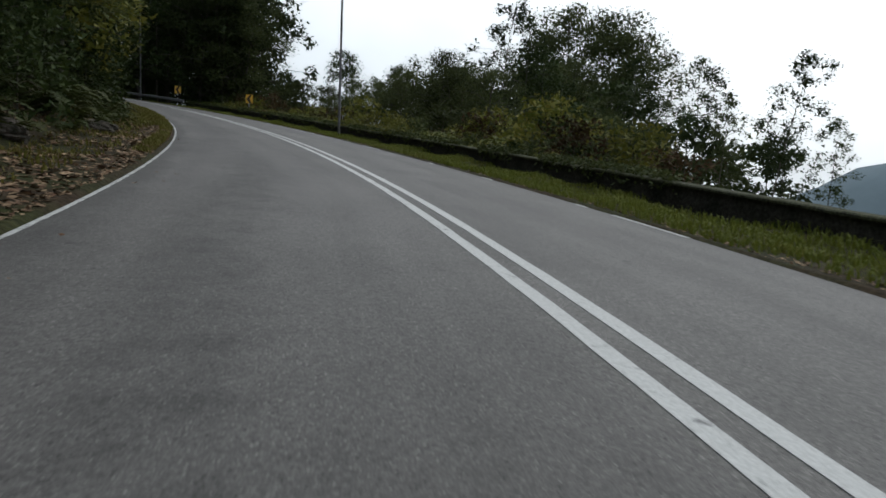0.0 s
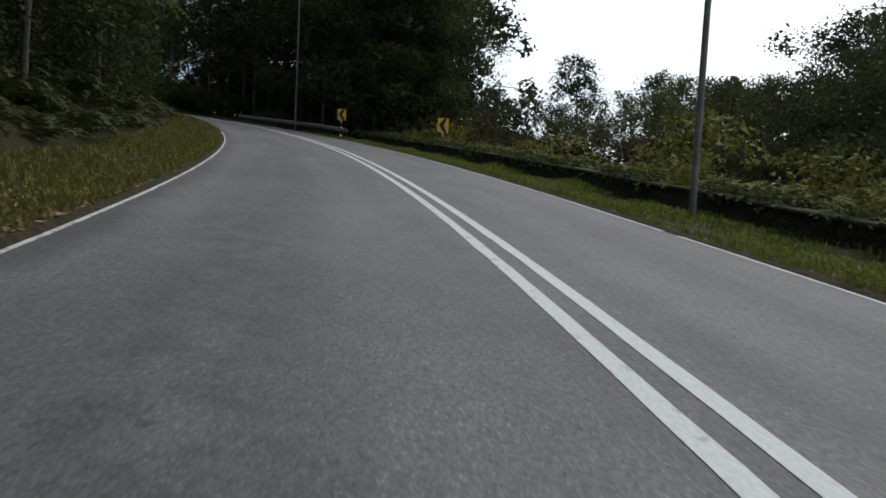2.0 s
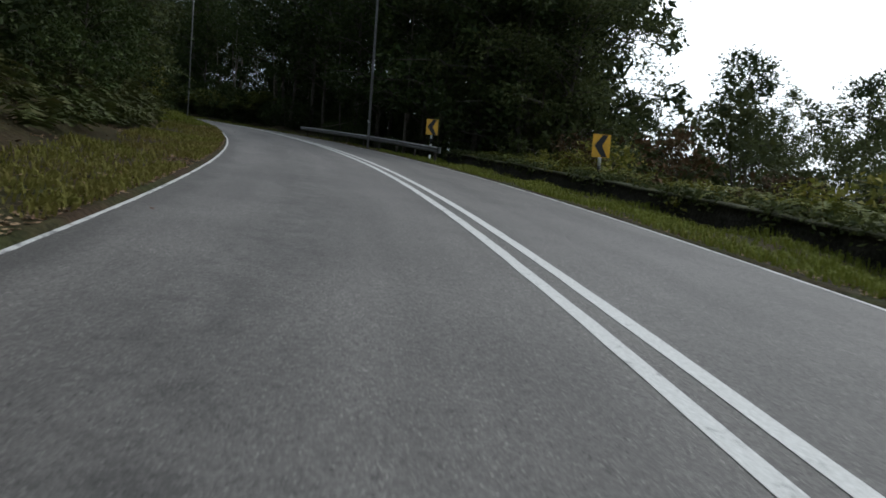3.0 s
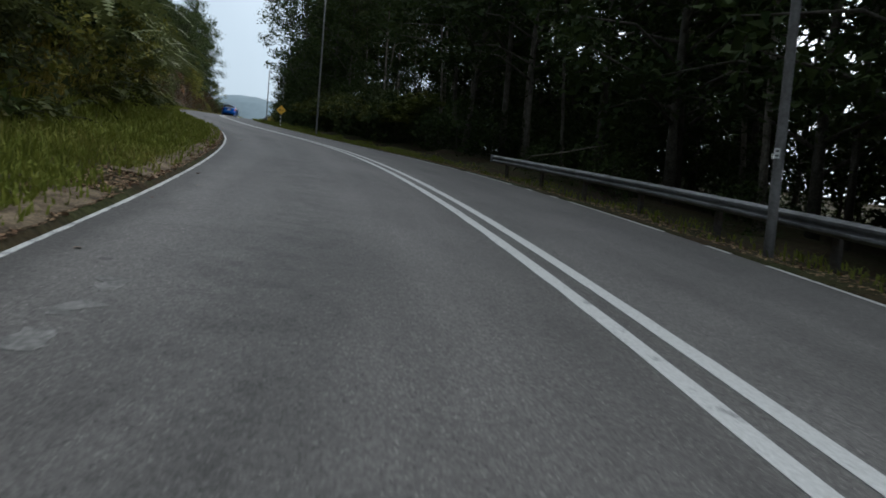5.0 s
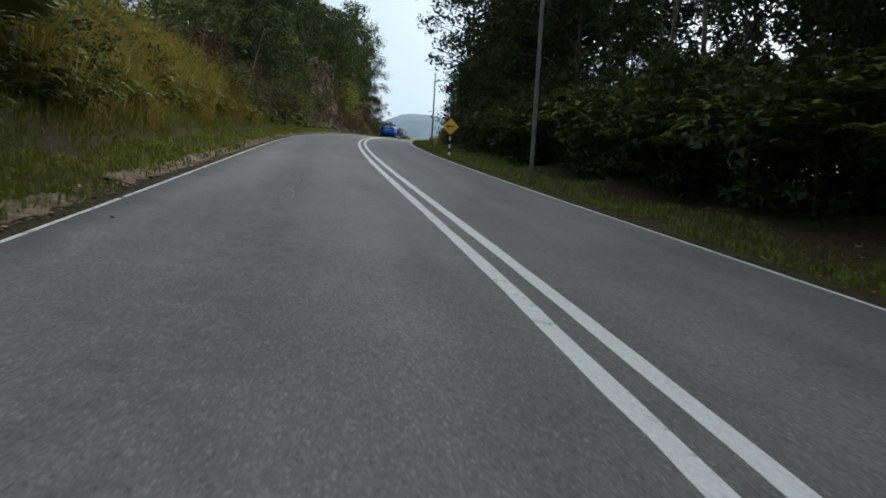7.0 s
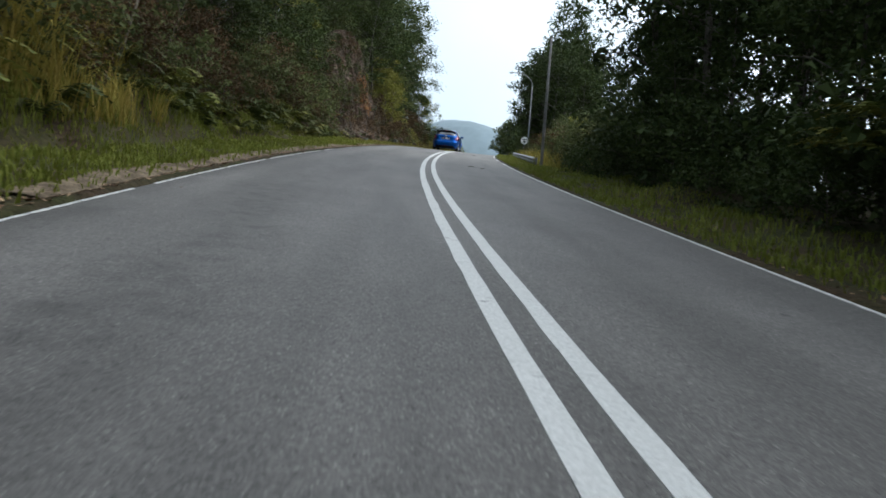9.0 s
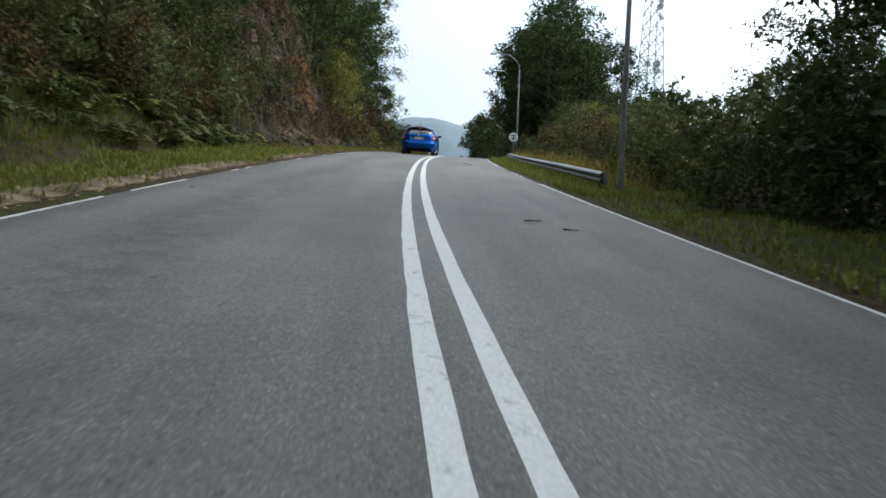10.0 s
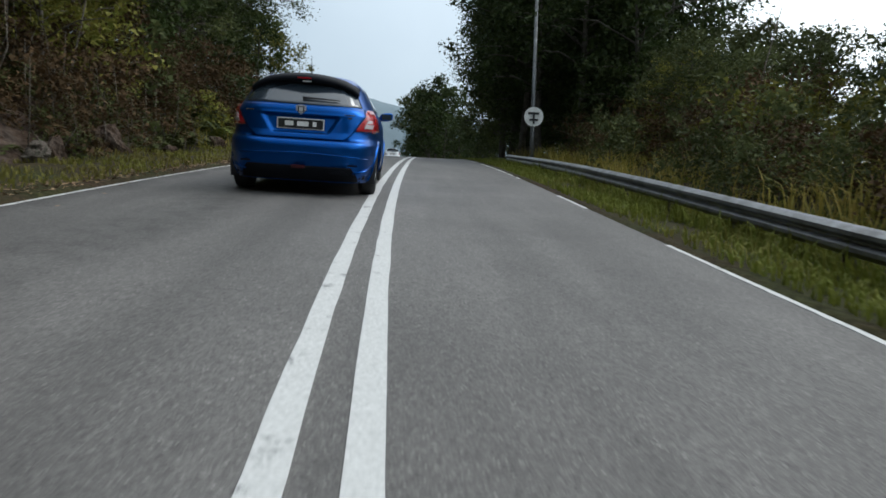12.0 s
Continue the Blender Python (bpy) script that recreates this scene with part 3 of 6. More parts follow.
# ---- trees and shrubs ----
def tree_parts(rng, height, spread, clumps, leaves, leaf, mat, bark, bare=0.4, clump_r=0.75, trunk_r=None, lean=0.0):
    """Meshes of a trunk with limbs, and of a crown of leaf clumps at their ends."""
    trunk_r = trunk_r or height * 0.014
    runs, ends = [], []
    bend = rng.normal(0, 0.05, (2,)) * height
    spine = lambda t: np.array([bend[0] * t * t + lean * height * t, bend[1] * t * t, height * 0.93 * t])
    ts = np.linspace(0, 1, 8)
    runs.append(([spine(t) - (np.array([0, 0, 0.4]) if t == 0 else 0) for t in ts], [trunk_r * (1.25 if t == 0 else 1) * (1 - 0.88 * t) for t in ts]))
    for k in range(clumps):
        t = bare + (1 - bare) * (k + rng.uniform(0, 1)) / clumps
        a = k * 2.4 + rng.uniform(-0.5, 0.5)
        u = (t - bare) / (1 - bare)
        reach = spread * (0.35 + 0.65 * math.sin(math.pi * min(0.96, 0.18 + 0.78 * u))) * rng.uniform(0.55, 1.1)
        p = spine(t)
        tip = p + np.array([math.cos(a) * reach, math.sin(a) * reach, reach * rng.uniform(0.05, 0.55)])
        mid = (p + tip) / 2 + np.array([0, 0, 0.12 * reach])
        r = trunk_r * (1 - 0.85 * t) * 0.5
        runs.append(([p, mid, tip], [r, r * 0.65, r * 0.25]))
        ends += [(tip, 1.0), (mid + rng.normal(0, 0.2 * reach, 3), 0.75)]
    ends.append((spine(1.0), 0.9))
    wood = tubes("trunk", runs, bark, 6)
    per = max(4, leaves // len(ends))
    cs = []
    for c, k in ends:
        n = int(per * k * rng.uniform(0.6, 1.4))
        q = unit(rng.normal(size=(n, 3))) * (rng.uniform(0.25, 1, (n, 1)) ** 0.6)
        cs.append(c + q * np.array([1.15, 1.15, 0.75]) * clump_r * rng.uniform(0.7, 1.25))
    cs = np.concatenate(cs)
    crown = leaf_mesh("crown", cs, leaf, leaf * 0.5, rng, mat, pointed=True)
    # shaded inner sprays
    core = np.concatenate([np.array(c) + rng.normal(0, 0.24 * clump_r, (max(2, int(per * 0.3)), 3)) for c, _ in ends])
    inner = leaf_mesh("inner", core, leaf * 1.4, leaf * 0.85, rng, mat, pointed=True)
    bm = bmesh.new()
    bm.from_mesh(crown)
    bm.from_mesh(inner)
    bm.to_mesh(crown)
    bm.free()
    bpy.data.meshes.remove(inner)
    return wood, crown


def tree_kind(name, label, category, seed, **kw):
    wood, crown = tree_parts(np.random.RandomState(seed), **kw)
    ob = thing(name, label, category)
    part("trunk", wood, ob)
    part("crown", crown, ob)
    return ob


KINDS = {
    "broad": [dict(height=11, spread=3.4, clumps=34, leaves=5600, leaf=0.21, mat=M_LEAF, bark=M_BARK, bare=0.25, clump_r=0.85),
              dict(height=12, spread=3.0, clumps=32, leaves=5400, leaf=0.21, mat=M_LEAF, bark=M_BARK, bare=0.32, clump_r=0.8),
              dict(height=10, spread=3.2, clumps=38, leaves=12500, leaf=0.135, mat=M_LEAF_OLIVE, bark=M_BARK, bare=0.15, clump_r=0.82)],
    "canopy": [dict(height=14, spread=3.4, clumps=44, leaves=6000, leaf=0.2, mat=M_LEAF, bark=M_BARK, bare=0.1, clump_r=0.8, trunk_r=0.11),
               dict(height=14, spread=3.2, clumps=40, leaves=5200, leaf=0.2, mat=M_LEAF, bark=M_BARK, bare=0.2, clump_r=0.75, trunk_r=0.1, lean=0.03)],
    "far": [dict(height=11, spread=3.6, clumps=30, leaves=2200, leaf=0.42, mat=M_LEAF, bark=M_BARK, bare=0.2, clump_r=0.95),
            dict(height=12, spread=3.4, clumps=28, leaves=2100, leaf=0.42, mat=M_LEAF_OLIVE, bark=M_BARK, bare=0.25, clump_r=0.95)],
    "slender": [dict(height=12, spread=1.9, clumps=22, leaves=2600, leaf=0.17, mat=M_LEAF, bark=M_PALEBARK, bare=0.45, clump_r=0.55, trunk_r=0.08),
                dict(height=11, spread=1.6, clumps=18, leaves=1900, leaf=0.16, mat=M_LEAF_OLIVE, bark=M_PALEBARK, bare=0.5, clump_r=0.5, trunk_r=0.065),
                dict(height=13, spread=1.5, clumps=16, leaves=1500, leaf=0.17, mat=M_LEAF, bark=M_BARK, bare=0.55, clump_r=0.55, trunk_r=0.07, lean=0.05)],
    "bank": [dict(height=5.5, spread=2.0, clumps=30, leaves=4000, leaf=0.155, mat=M_LEAF_OLIVE, bark=M_BARK, bare=0.08, clump_r=0.55),
             dict(height=6, spread=1.9, clumps=28, leaves=3800, leaf=0.155, mat=M_LEAF, bark=M_BARK, bare=0.08, clump_r=0.55),
             dict(height=5, spread=2.0, clumps=28, leaves=3600, leaf=0.16, mat=M_LEAF_LIGHT, bark=M_BARK, bare=0.1, clump_r=0.52)],
    "thicket": [dict(height=5.5, spread=2.1, clumps=22, leaves=1500, leaf=0.25, mat=M_LEAF_OLIVE, bark=M_BARK, bare=0.08, clump_r=0.62),
                dict(height=6, spread=2.0, clumps=22, leaves=1500, leaf=0.25, mat=M_LEAF, bark=M_BARK, bare=0.08, clump_r=0.62),
                dict(height=5, spread=2.1, clumps=20, leaves=1400, leaf=0.25, mat=M_LEAF_LIGHT, bark=M_BARK, bare=0.1, clump_r=0.6)],
    "shrub": [dict(height=1.9, spread=1.0, clumps=16, leaves=850, leaf=0.125, mat=M_LEAF_LIGHT, bark=M_BARK, bare=0.05, clump_r=0.36, trunk_r=0.025),
              dict(height=2.1, spread=1.1, clumps=16, leaves=900, leaf=0.13, mat=M_LEAF_OLIVE, bark=M_BARK, bare=0.05, clump_r=0.38, trunk_r=0.025),
              dict(height=1.9, spread=1.2, clumps=18, leaves=950, leaf=0.13, mat=M_LEAF, bark=M_BARK, bare=0.05, clump_r=0.38, trunk_r=0.025)],
    "dry": [dict(height=1.9, spread=1.0, clumps=16, leaves=1100, leaf=0.1, mat=M_LEAF_DRY, bark=M_BARK, bare=0.05, clump_r=0.36, trunk_r=0.025),
            dict(height=2.3, spread=1.0, clumps=14, leaves=700, leaf=0.1, mat=M_LEAF_DRY, bark=M_PALEBARK, bare=0.1, clump_r=0.4, trunk_r=0.03)],
}
WORDS = {
    "broad": ("tree", "tall dark-green broadleaf tree with a dense crown", "tree"),
    "canopy": ("tree", "tall dark tree leafy from low on its slim trunk", "tree"),
    "far": ("tree", "dark-green broadleaf tree further back in the wood", "tree"),
    "slender": ("slender_tree", "slender pale-stemmed tree with a thin airy crown", "tree"),
    "bank": ("small_tree", "leafy olive-green young tree branching from the ground", "tree"),
    "thicket": ("small_tree", "leafy olive-green young tree in the thicket", "tree"),
    "dry": ("dry_shrub", "half-dead shrub with dry brown leaves", "shrub"),
    "shrub": ("shrub", "bushy roadside shrub with small green leaves", "shrub"),
}
FIRST = {k: [None] * len(v) for k, v in KINDS.items()}
plant_rng = np.random.RandomState(5)


def plant(kind, s, lat, scale, sink=0.15, which=None):
    """Stand a plant of that kind beside the road; the first of each variant is built, the rest are copies."""
    i = plant_rng.randint(len(KINDS[kind])) if which is None else which
    p = ground_at(s, lat)
    scale = scale * UNIT
    z = scale * plant_rng.uniform(0.9, 1.12)
    m = Matrix.LocRotScale((p[0], p[1], p[2] - sink), Euler((plant_rng.normal(0, 0.03), plant_rng.normal(0, 0.03), plant_rng.uniform(0, 6.28))), (scale, scale, z))
    if FIRST[kind][i] is None:
        nm, label, cat = WORDS[kind]
        FIRST[kind][i] = tree_kind(nm, label, cat, 11 + 7 * i + len(kind), **KINDS[kind][i])
        FIRST[kind][i].matrix_basis = m
        tagged(FIRST[kind][i], group=kind + " plants beside the road")
        return FIRST[kind][i]
    base = FIRST[kind][i]
    ob = copy_thing(base, Matrix.Identity(4))
    ob.matrix_basis = m
    return ob


def row(kind, s0, s1, step, lat0, lat1, scale0, scale1, which=None):
    global plant_rng
    plant_rng = np.random.RandomState(int(abs(s0 * 31 + s1 * 17 + lat0 * 101 + lat1 * 57 + scale0 * 900)) % 99991)
    s = s0
    while s < s1:
        plant(kind, s, plant_rng.uniform(lat0, lat1), plant_rng.uniform(scale0, scale1), which=which)
        s += step * plant_rng.uniform(0.7, 1.3)


# uphill side: dark wood round the bend, then a scrubby slope
row("bank", 19, 46, 1.8, -5.7, -5.1, 0.28, 0.42, 1)
row("bank", -3, 45, 2.2, -6.2, -5.2, 0.55, 0.85, 1)
row("bank", 45, 62, 2.2, -6.1, -5.0, 0.55, 0.85)
row("bank", 0, 22, 1.7, -5.5, -4.8, 0.5, 0.8, 1)
row("bank", 54, 80, 5.0, -7.0, -5.8, 0.35, 0.55, 2)
row("shrub", 60, 89, 3.2, -7.6, -5.6, 0.45, 0.8, 0)
row("broad", -6, 70, 4.5, -10.5, -7.5, 0.7, 0.95)
row("far", -6, 74, 5.0, -18, -12, 0.9, 1.1)
row("bank", 56, 74, 1.7, -7.4, -5.8, 0.6, 0.9, 1)
row("shrub", 48, 64, 2.6, -5.8, -5.0, 0.5, 0.8, 0)
row("thicket", 72, 106, 2.8, -9.5, -7.4, 0.45, 0.75, 0)
row("broad", 70, 106, 5.5, -12, -9, 0.5, 0.7)
row("shrub", 103, 115, 1.5, -6.2, -4.8, 0.56, 0.9, 1)
row("dry", 88, 115, 1.0, -7.0, -5.4, 0.5, 0.9)
row("dry", 126.5, 140, 0.45, -6.6, -4.5, 0.5, 0.95, 0)
row("dry", 90, 114, 1.5, -5.6, -4.7, 0.4, 0.7)
row("dry", 108, 141, 1.0, 4.8, 7.2, 0.5, 0.85)
row("bank", 102, 115, 1.7, -7.8, -6.0, 0.55, 0.8, 1)
row("thicket", 103, 137, 1.9, -9.4, -7.2, 0.5, 0.8)
row("thicket", 105, 136, 3.0, -12, -9.5, 0.6, 0.9)
row("far", 90, 140, 4.4, -18, -12.5, 0.8, 1.0)
row("bank", 132, 152, 3.0, -7.4, -5.9, 0.7, 0.95)
row("broad", -2, 46, 3.2, -7.4, -6.0, 0.95, 1.15, 1)
row("broad", 117, 140, 3.0, -9.6, -7.6, 0.65, 0.85, 1)
row("broad", 92, 112, 3.8, -10, -8, 0.65, 0.85, 1)
row("broad", 138, 152, 3.2, -9.6, -8.2, 1.0, 1.2)
row("broad", 106, 138, 3.6, -12.5, -9.5, 0.85, 1.05)
row("far", 150, 176, 4.0, -18, -12, 0.8, 1.0)
# valley side: crowns that rise from the slope below
for at, off, size in ((33.0, 22.0, 1.05), (34.6, 26.0, 1.3), (31.2, 21.0, 0.95), (37.3, 35.0, 1.75), (38.8, 34.0, 1.6), (36.0, 34.5, 1.6), (34.0, 33.0, 1.4), (37.0, 30.0, 1.45)):
    plant("broad", at, off, size, which=2)
plant("slender", 28.5, 15.0, 0.95, which=0)
plant("slender", 27.6, 15.6, 0.9, which=2)
row("slender", 15, 25, 2.2, 13, 16, 0.55, 0.7)
row("thicket", 13, 24, 1.8, 12, 16, 0.7, 0.9, 1)
plant("bank", 10.2, 7.0, 0.32, which=2)
plant("bank", 11.4, 7.6, 0.36, which=2)
row("broad", 23, 36, 2.8, 10, 13, 0.52, 0.68, 2)
row("slender", 9.2, 13, 1.2, 10, 13.5, 0.4, 0.5)
row("broad", 28, 46, 2.3, 12, 14.5, 0.5, 0.66, 2)
row("broad", 31, 47, 2.5, 18, 22, 0.76, 0.92)
row("slender", 22, 46, 3.2, 16, 25, 0.6, 0.8)
row("bank", 12.5, 20, 1.6, 8.0, 12, 0.5, 0.7, 0)
row("thicket", 16, 26, 2.2, 14, 20, 0.8, 1.0, 0)
row("thicket", 38, 50, 1.8, 8, 14, 0.55, 0.8, 0)
row("thicket", 19, 33, 2.2, 7.5, 11, 0.45, 0.7, 0)
row("thicket", 33, 46, 2.0, 7.5, 13, 0.4, 0.6, 0)
row("thicket", 24, 46, 2.6, 12, 17, 0.6, 0.8, 0)
row("far", 28, 46, 4.5, 20, 28, 0.8, 0.95)
row("broad", 45, 52, 2.0, 7.5, 11, 0.9, 1.1, 2)
row("canopy", 46, 59, 2.2, 5.6, 7.6, 0.9, 1.1, 0)
row("canopy", 59, 71, 2.4, 5.6, 7.4, 0.95, 1.15, 1)
row("thicket", 54, 78, 1.6, 9.5, 12.5, 0.62, 0.82, 1)
row("canopy", 47, 76, 3.2, 8.5, 12, 0.95, 1.15)
row("far", 51, 72, 5.5, 13, 18, 0.85, 1.05, 0)
row("thicket", 40, 50, 1.5, 9.5, 15, 0.6, 0.8, 1)
plant("bank", 128.6, -5.5, 0.62, sink=-0.5, which=2)
plant("bank", 130.6, -5.9, 0.66, sink=-0.4, which=2)
row("canopy", 127.5, 137, 2.4, -7.6, -6.4, 0.62, 0.75, 1)
row("broad", 86, 103, 4.0, 7, 10.5, 0.8, 1.05, 1)
row("slender", 72, 88, 1.4, 6.5, 12, 0.75, 1.0)
row("slender", 46, 76, 0.9, 5.4, 13, 0.8, 1.05)
row("slender", 76, 103, 2.2, 5.4, 11, 0.8, 1.05)
row("thicket", 74, 104, 2.2, 11, 15, 0.5, 0.7, 1)
row("far", 76, 94, 4.0, 13, 18, 0.48, 0.58, 0)
row("thicket", 46, 80, 1.0, 7.0, 9.5, 0.3, 0.42, 1)
row("shrub", 58, 82, 1.1, 6.0, 8.0, 0.7, 1.0, 2)
row("thicket", 46, 76, 1.2, 10.5, 12.5, 0.42, 0.55, 1)
row("bank", 73, 88, 2.2, 5.4, 6.8, 0.5, 0.75, 1)
row("bank", 86, 103, 1.6, 5.0, 6.6, 0.55, 0.85, 1)
row("canopy", 84, 102, 2.8, 5.4, 7.2, 0.8, 1.0, 1)
row("thicket", 46, 78, 1.5, 12, 16, 0.6, 0.78, 1)
row("broad", 97, 105, 3.2, 6.0, 8, 0.75, 0.9, 1)
row("bank", 104, 112, 1.7, 6.8, 10, 0.45, 0.6, 1)
row("shrub", 103, 110, 1.35, 4.6, 6.5, 0.67, 1.01, 1)
# by the crest
row("shrub", 108, 141, 1.95, 5.0, 8.5, 0.62, 0.95, 1)
row("shrub", 110, 138, 2.2, 5.2, 7.5, 0.6, 0.95, 0)
row("bank", 113, 126, 2.6, 7.5, 10, 0.28, 0.4)
row("bank", 124, 141, 2.0, 7.0, 10, 0.38, 0.6)
row("bank", 130, 143, 2.4, 6.2, 8.5, 0.5, 0.75, 0)
row("bank", 141, 162, 1.3, 5.2, 9, 0.6, 0.9, 1)
row("thicket", 124, 133, 2.0, 9, 14, 0.4, 0.55, 1)
row("bank", 138, 144, 1.5, 6.8, 8.5, 1.0, 1.2, 1)
row("broad", 152, 168, 2.6, 5.6, 7.4, 1.1, 1.25)
plant("far", 84.5, 15.5, 0.75, which=0)
plant("far", 80.5, 13.5, 0.7, which=0)
plant("far", 76, 12.5, 0.7, which=0)
plant("broad", 146, 12, 0.85, which=1)
plant("broad", 106.0, 7.6, 0.5, which=2)
plant("broad", 108, 9.2, 0.42, which=2)
plant("broad", 143, 9.4, 0.9, which=0)
row("shrub", 107, 141, 1.65, 4.3, 5.8, 0.39, 0.67, 1)
row("thicket", 116, 138, 4.5, 12, 20, 0.34, 0.48, 1)
plant("broad", 126, 14, 0.4, which=2)
row("slender", 118, 134, 4.0, 13, 19, 0.4, 0.5)
row("broad", 142, 166, 2.6, 4.6, 6.5, 0.85, 1.0)
row("broad", 148, 175, 3.0, 6, 9.5, 0.9, 1.05)
row("far", 143, 175, 4.0, 10, 17, 0.45, 0.65)
row("far", 172, 240, 4.0, 4.2, 9, 0.5, 0.7)
row("shrub", 165, 230, 2.70, -7.5, -4.2, 0.56, 0.90)
row("far", 245, 330, 4.5, -12, -5, 0.35, 0.5)
row("shrub", 165, 230, 2.40, 4.0, 7.0, 0.67, 1.12)
row("far", 192, 212, 2.6, 2.9, 4.6, 0.75, 0.95)
# sunlit bushes on the bank at the first bend, brown scrub in the hedge
for at in (12.6, 14.2, 15.8, 17.4):
    plant("shrub", at, -4.75, 1.2, sink=-0.5, which=0)
row("dry", 9, 42, 2.2, 5.4, 7.6, 0.8, 1.2, 0)
row("shrub", 10, 40, 3.0, 5.6, 7.8, 0.9, 1.3, 0)
# hedge of shrubs above the wall and beside the dark wood
row("shrub", 7, 47, 1.80, 5.3, 6.8, 0.45, 0.69)
for at in np.arange(20, 42, 1.6):
    plant("shrub", at, 5.2 + 0.3 * math.sin(at * 2.7), 0.52 + 0.1 * math.sin(at), which=0)
row("shrub", 64, 74, 1.5, 4.6, 5.8, 0.67, 1.0, 2)
row("shrub", 74, 104, 1.27, 4.6, 5.6, 0.67, 1.06, 2)
row("shrub", 86, 105, 1.1, 4.2, 4.9, 0.35, 0.55, 2)
row("shrub", 84, 106, 1.0, 5.8, 7.5, 0.6, 0.9, 2)
row("shrub", 72, 90, 1.6, 4.7, 5.8, 0.9, 1.15, 1)
row("shrub", 46, 64, 3.0, 4.6, 6.5, 0.4, 0.6, 2)
row("shrub", -4, 18, 1.65, -5.0, -4.3, 0.45, 0.78, 2)
row("shrub", 18, 46, 1.80, -5.8, -5.0, 0.50, 0.84, 2)
row("shrub", 46, 62, 1.65, -5.2, -4.5, 0.45, 0.78)
row("shrub", 62, 90, 4.5, -5.6, -4.8, 0.4, 0.6)
row("shrub", 90, 106, 2.10, -5.5, -4.7, 0.50, 0.84, 1)
row("shrub", 130, 175, 2.55, -5.6, -4.6, 0.56, 1.01)


def tree_fern(s, lat, height, seed):
    """A short trunk under a head of long feathery fronds."""
    rng = np.random.RandomState(seed)
    q = ground_at(s, lat)
    ob = thing("tree_fern", "feathery green tree fern leaning over the verge", "tree fern", pose(q[0], q[1], q[2]), "tree ferns on the bank")
    part("trunk", tubes("trunk", [([(0, 0, -0.3), (0.05, 0, height / 2), (0.08, 0.04, height)], [0.07, 0.055, 0.05])], M_BARK, 8), ob)
    for k in range(17):
        t = frond_arrays(rng, 1, 2.2, 20, 0.13).reshape(-1, 3)
        a = 2.4 * k
        rot = np.array([[math.cos(a), -math.sin(a), 0], [math.sin(a), math.cos(a), 0], [0, 0, 1]])
        t = t @ rot.T + np.array([0.08, 0.04, height - 0.02])
        part("frond", mesh_of("frond", t, np.arange(len(t)).reshape(-1, 3), M_FROND), ob)


for k, (at, off, tall) in enumerate(((14, -4.9, 1.6), (18.5, -5.0, 2.0), (22, -4.9, 2.2), (25, -5.1, 1.8), (29, -5.0, 2.0), (9.5, -4.9, 2.2), (11.8, -4.8, 1.9), (16.2, -4.9, 2.4), (50.5, -4.9, 0.65), (53, -5.0, 0.80), (55.5, -4.8, 0.60), (57.6, -4.9, 0.80), (59.4, -4.7, 0.60), (61, -4.9, 0.85), (62.6, -4.7, 0.65), (64.2, -4.9, 0.85), (65.7, -4.7, 0.60), (67.3, -4.9, 0.80), (68.8, -4.7, 0.65), (70.4, -4.9, 0.75), (72.2, -4.8, 0.60), (61.8, -5.6, 1.1), (64.9, -5.6, 1.1), (68.0, -5.6, 1.1), (71.2, -5.6, 1.1), (58.6, -5.6, 1.1))):
    tree_fern(at, off, tall, 40 + k)


def dead_sapling(seed, height):
    """A thin leafless stem with a few twigs."""
    rng = np.random.RandomState(seed)
    bend = rng.normal(0, 0.12, 2) * height
    spine = lambda t: np.array([bend[0] * t * t, bend[1] * t * t, height * t])
    ob = thing("dead_sapling", "thin pale leafless stem standing on the bank", "sapling", group="bare stems on the bank")
    part("stem", tubes("stem", [([spine(t) - (np.array([0, 0, 0.3]) if t == 0 else 0) for t in np.linspace(0, 1, 7)], [0.03 * (1 - 0.75 * t) for t in np.linspace(0, 1, 7)])], M_PALEBARK, 6), ob)
    for k in range(5):
        p = spine(rng.uniform(0.45, 0.95))
        a = rng.uniform(0, 6.28)
        q = p + np.array([math.cos(a) * 0.35, math.sin(a) * 0.35, 0.4]) * rng.uniform(0.5, 1.3)
        part("twig", tubes("twig", [([p, (p + q) / 2 + np.array([0, 0, -0.04]), q], [0.012, 0.009, 0.004])], M_PALEBARK, 4), ob)
    return ob


def bare_stems():
    rng = np.random.RandomState(21)
    firsts = [dead_sapling(60 + k, h) for k, h in enumerate((2.2, 3.0, 3.8, 2.6))]
    spots = [(s, rng.uniform(-6.4, -4.7)) for s in np.arange(84, 140, 5.0)] + [(s, rng.uniform(5.2, 7.5)) for s in np.arange(118, 140, 6)] + [(s, rng.uniform(-7.5, -5.0)) for s in np.arange(48, 84, 3.0)]
    for k, (s, a) in enumerate(spots):
        ob = firsts[k] if k < 4 else copy_thing(firsts[k % 4], Matrix.Identity(4))
        q = ground_at(s, a)
        z = rng.uniform(0.6, 1.15)
        ob.matrix_basis = Matrix.LocRotScale(q, Euler((rng.normal(0, 0.14), rng.normal(0, 0.14), rng.uniform(0, 6.28))), (z, z, z))


bare_stems()


# ---- grass, ferns, litter ----
def scatter(rng, n, s0, s1, lat0, lat1, keep=None):
    s, a = rng.uniform(s0, s1, n), rng.uniform(lat0, lat1, n)
    if keep is not None:
        k = keep(s, a)
        s, a = s[k], a[k]
    return s, a


def stuff(name, me, label, category):
    tagged(new(name, me), label, category, kind="stuff")


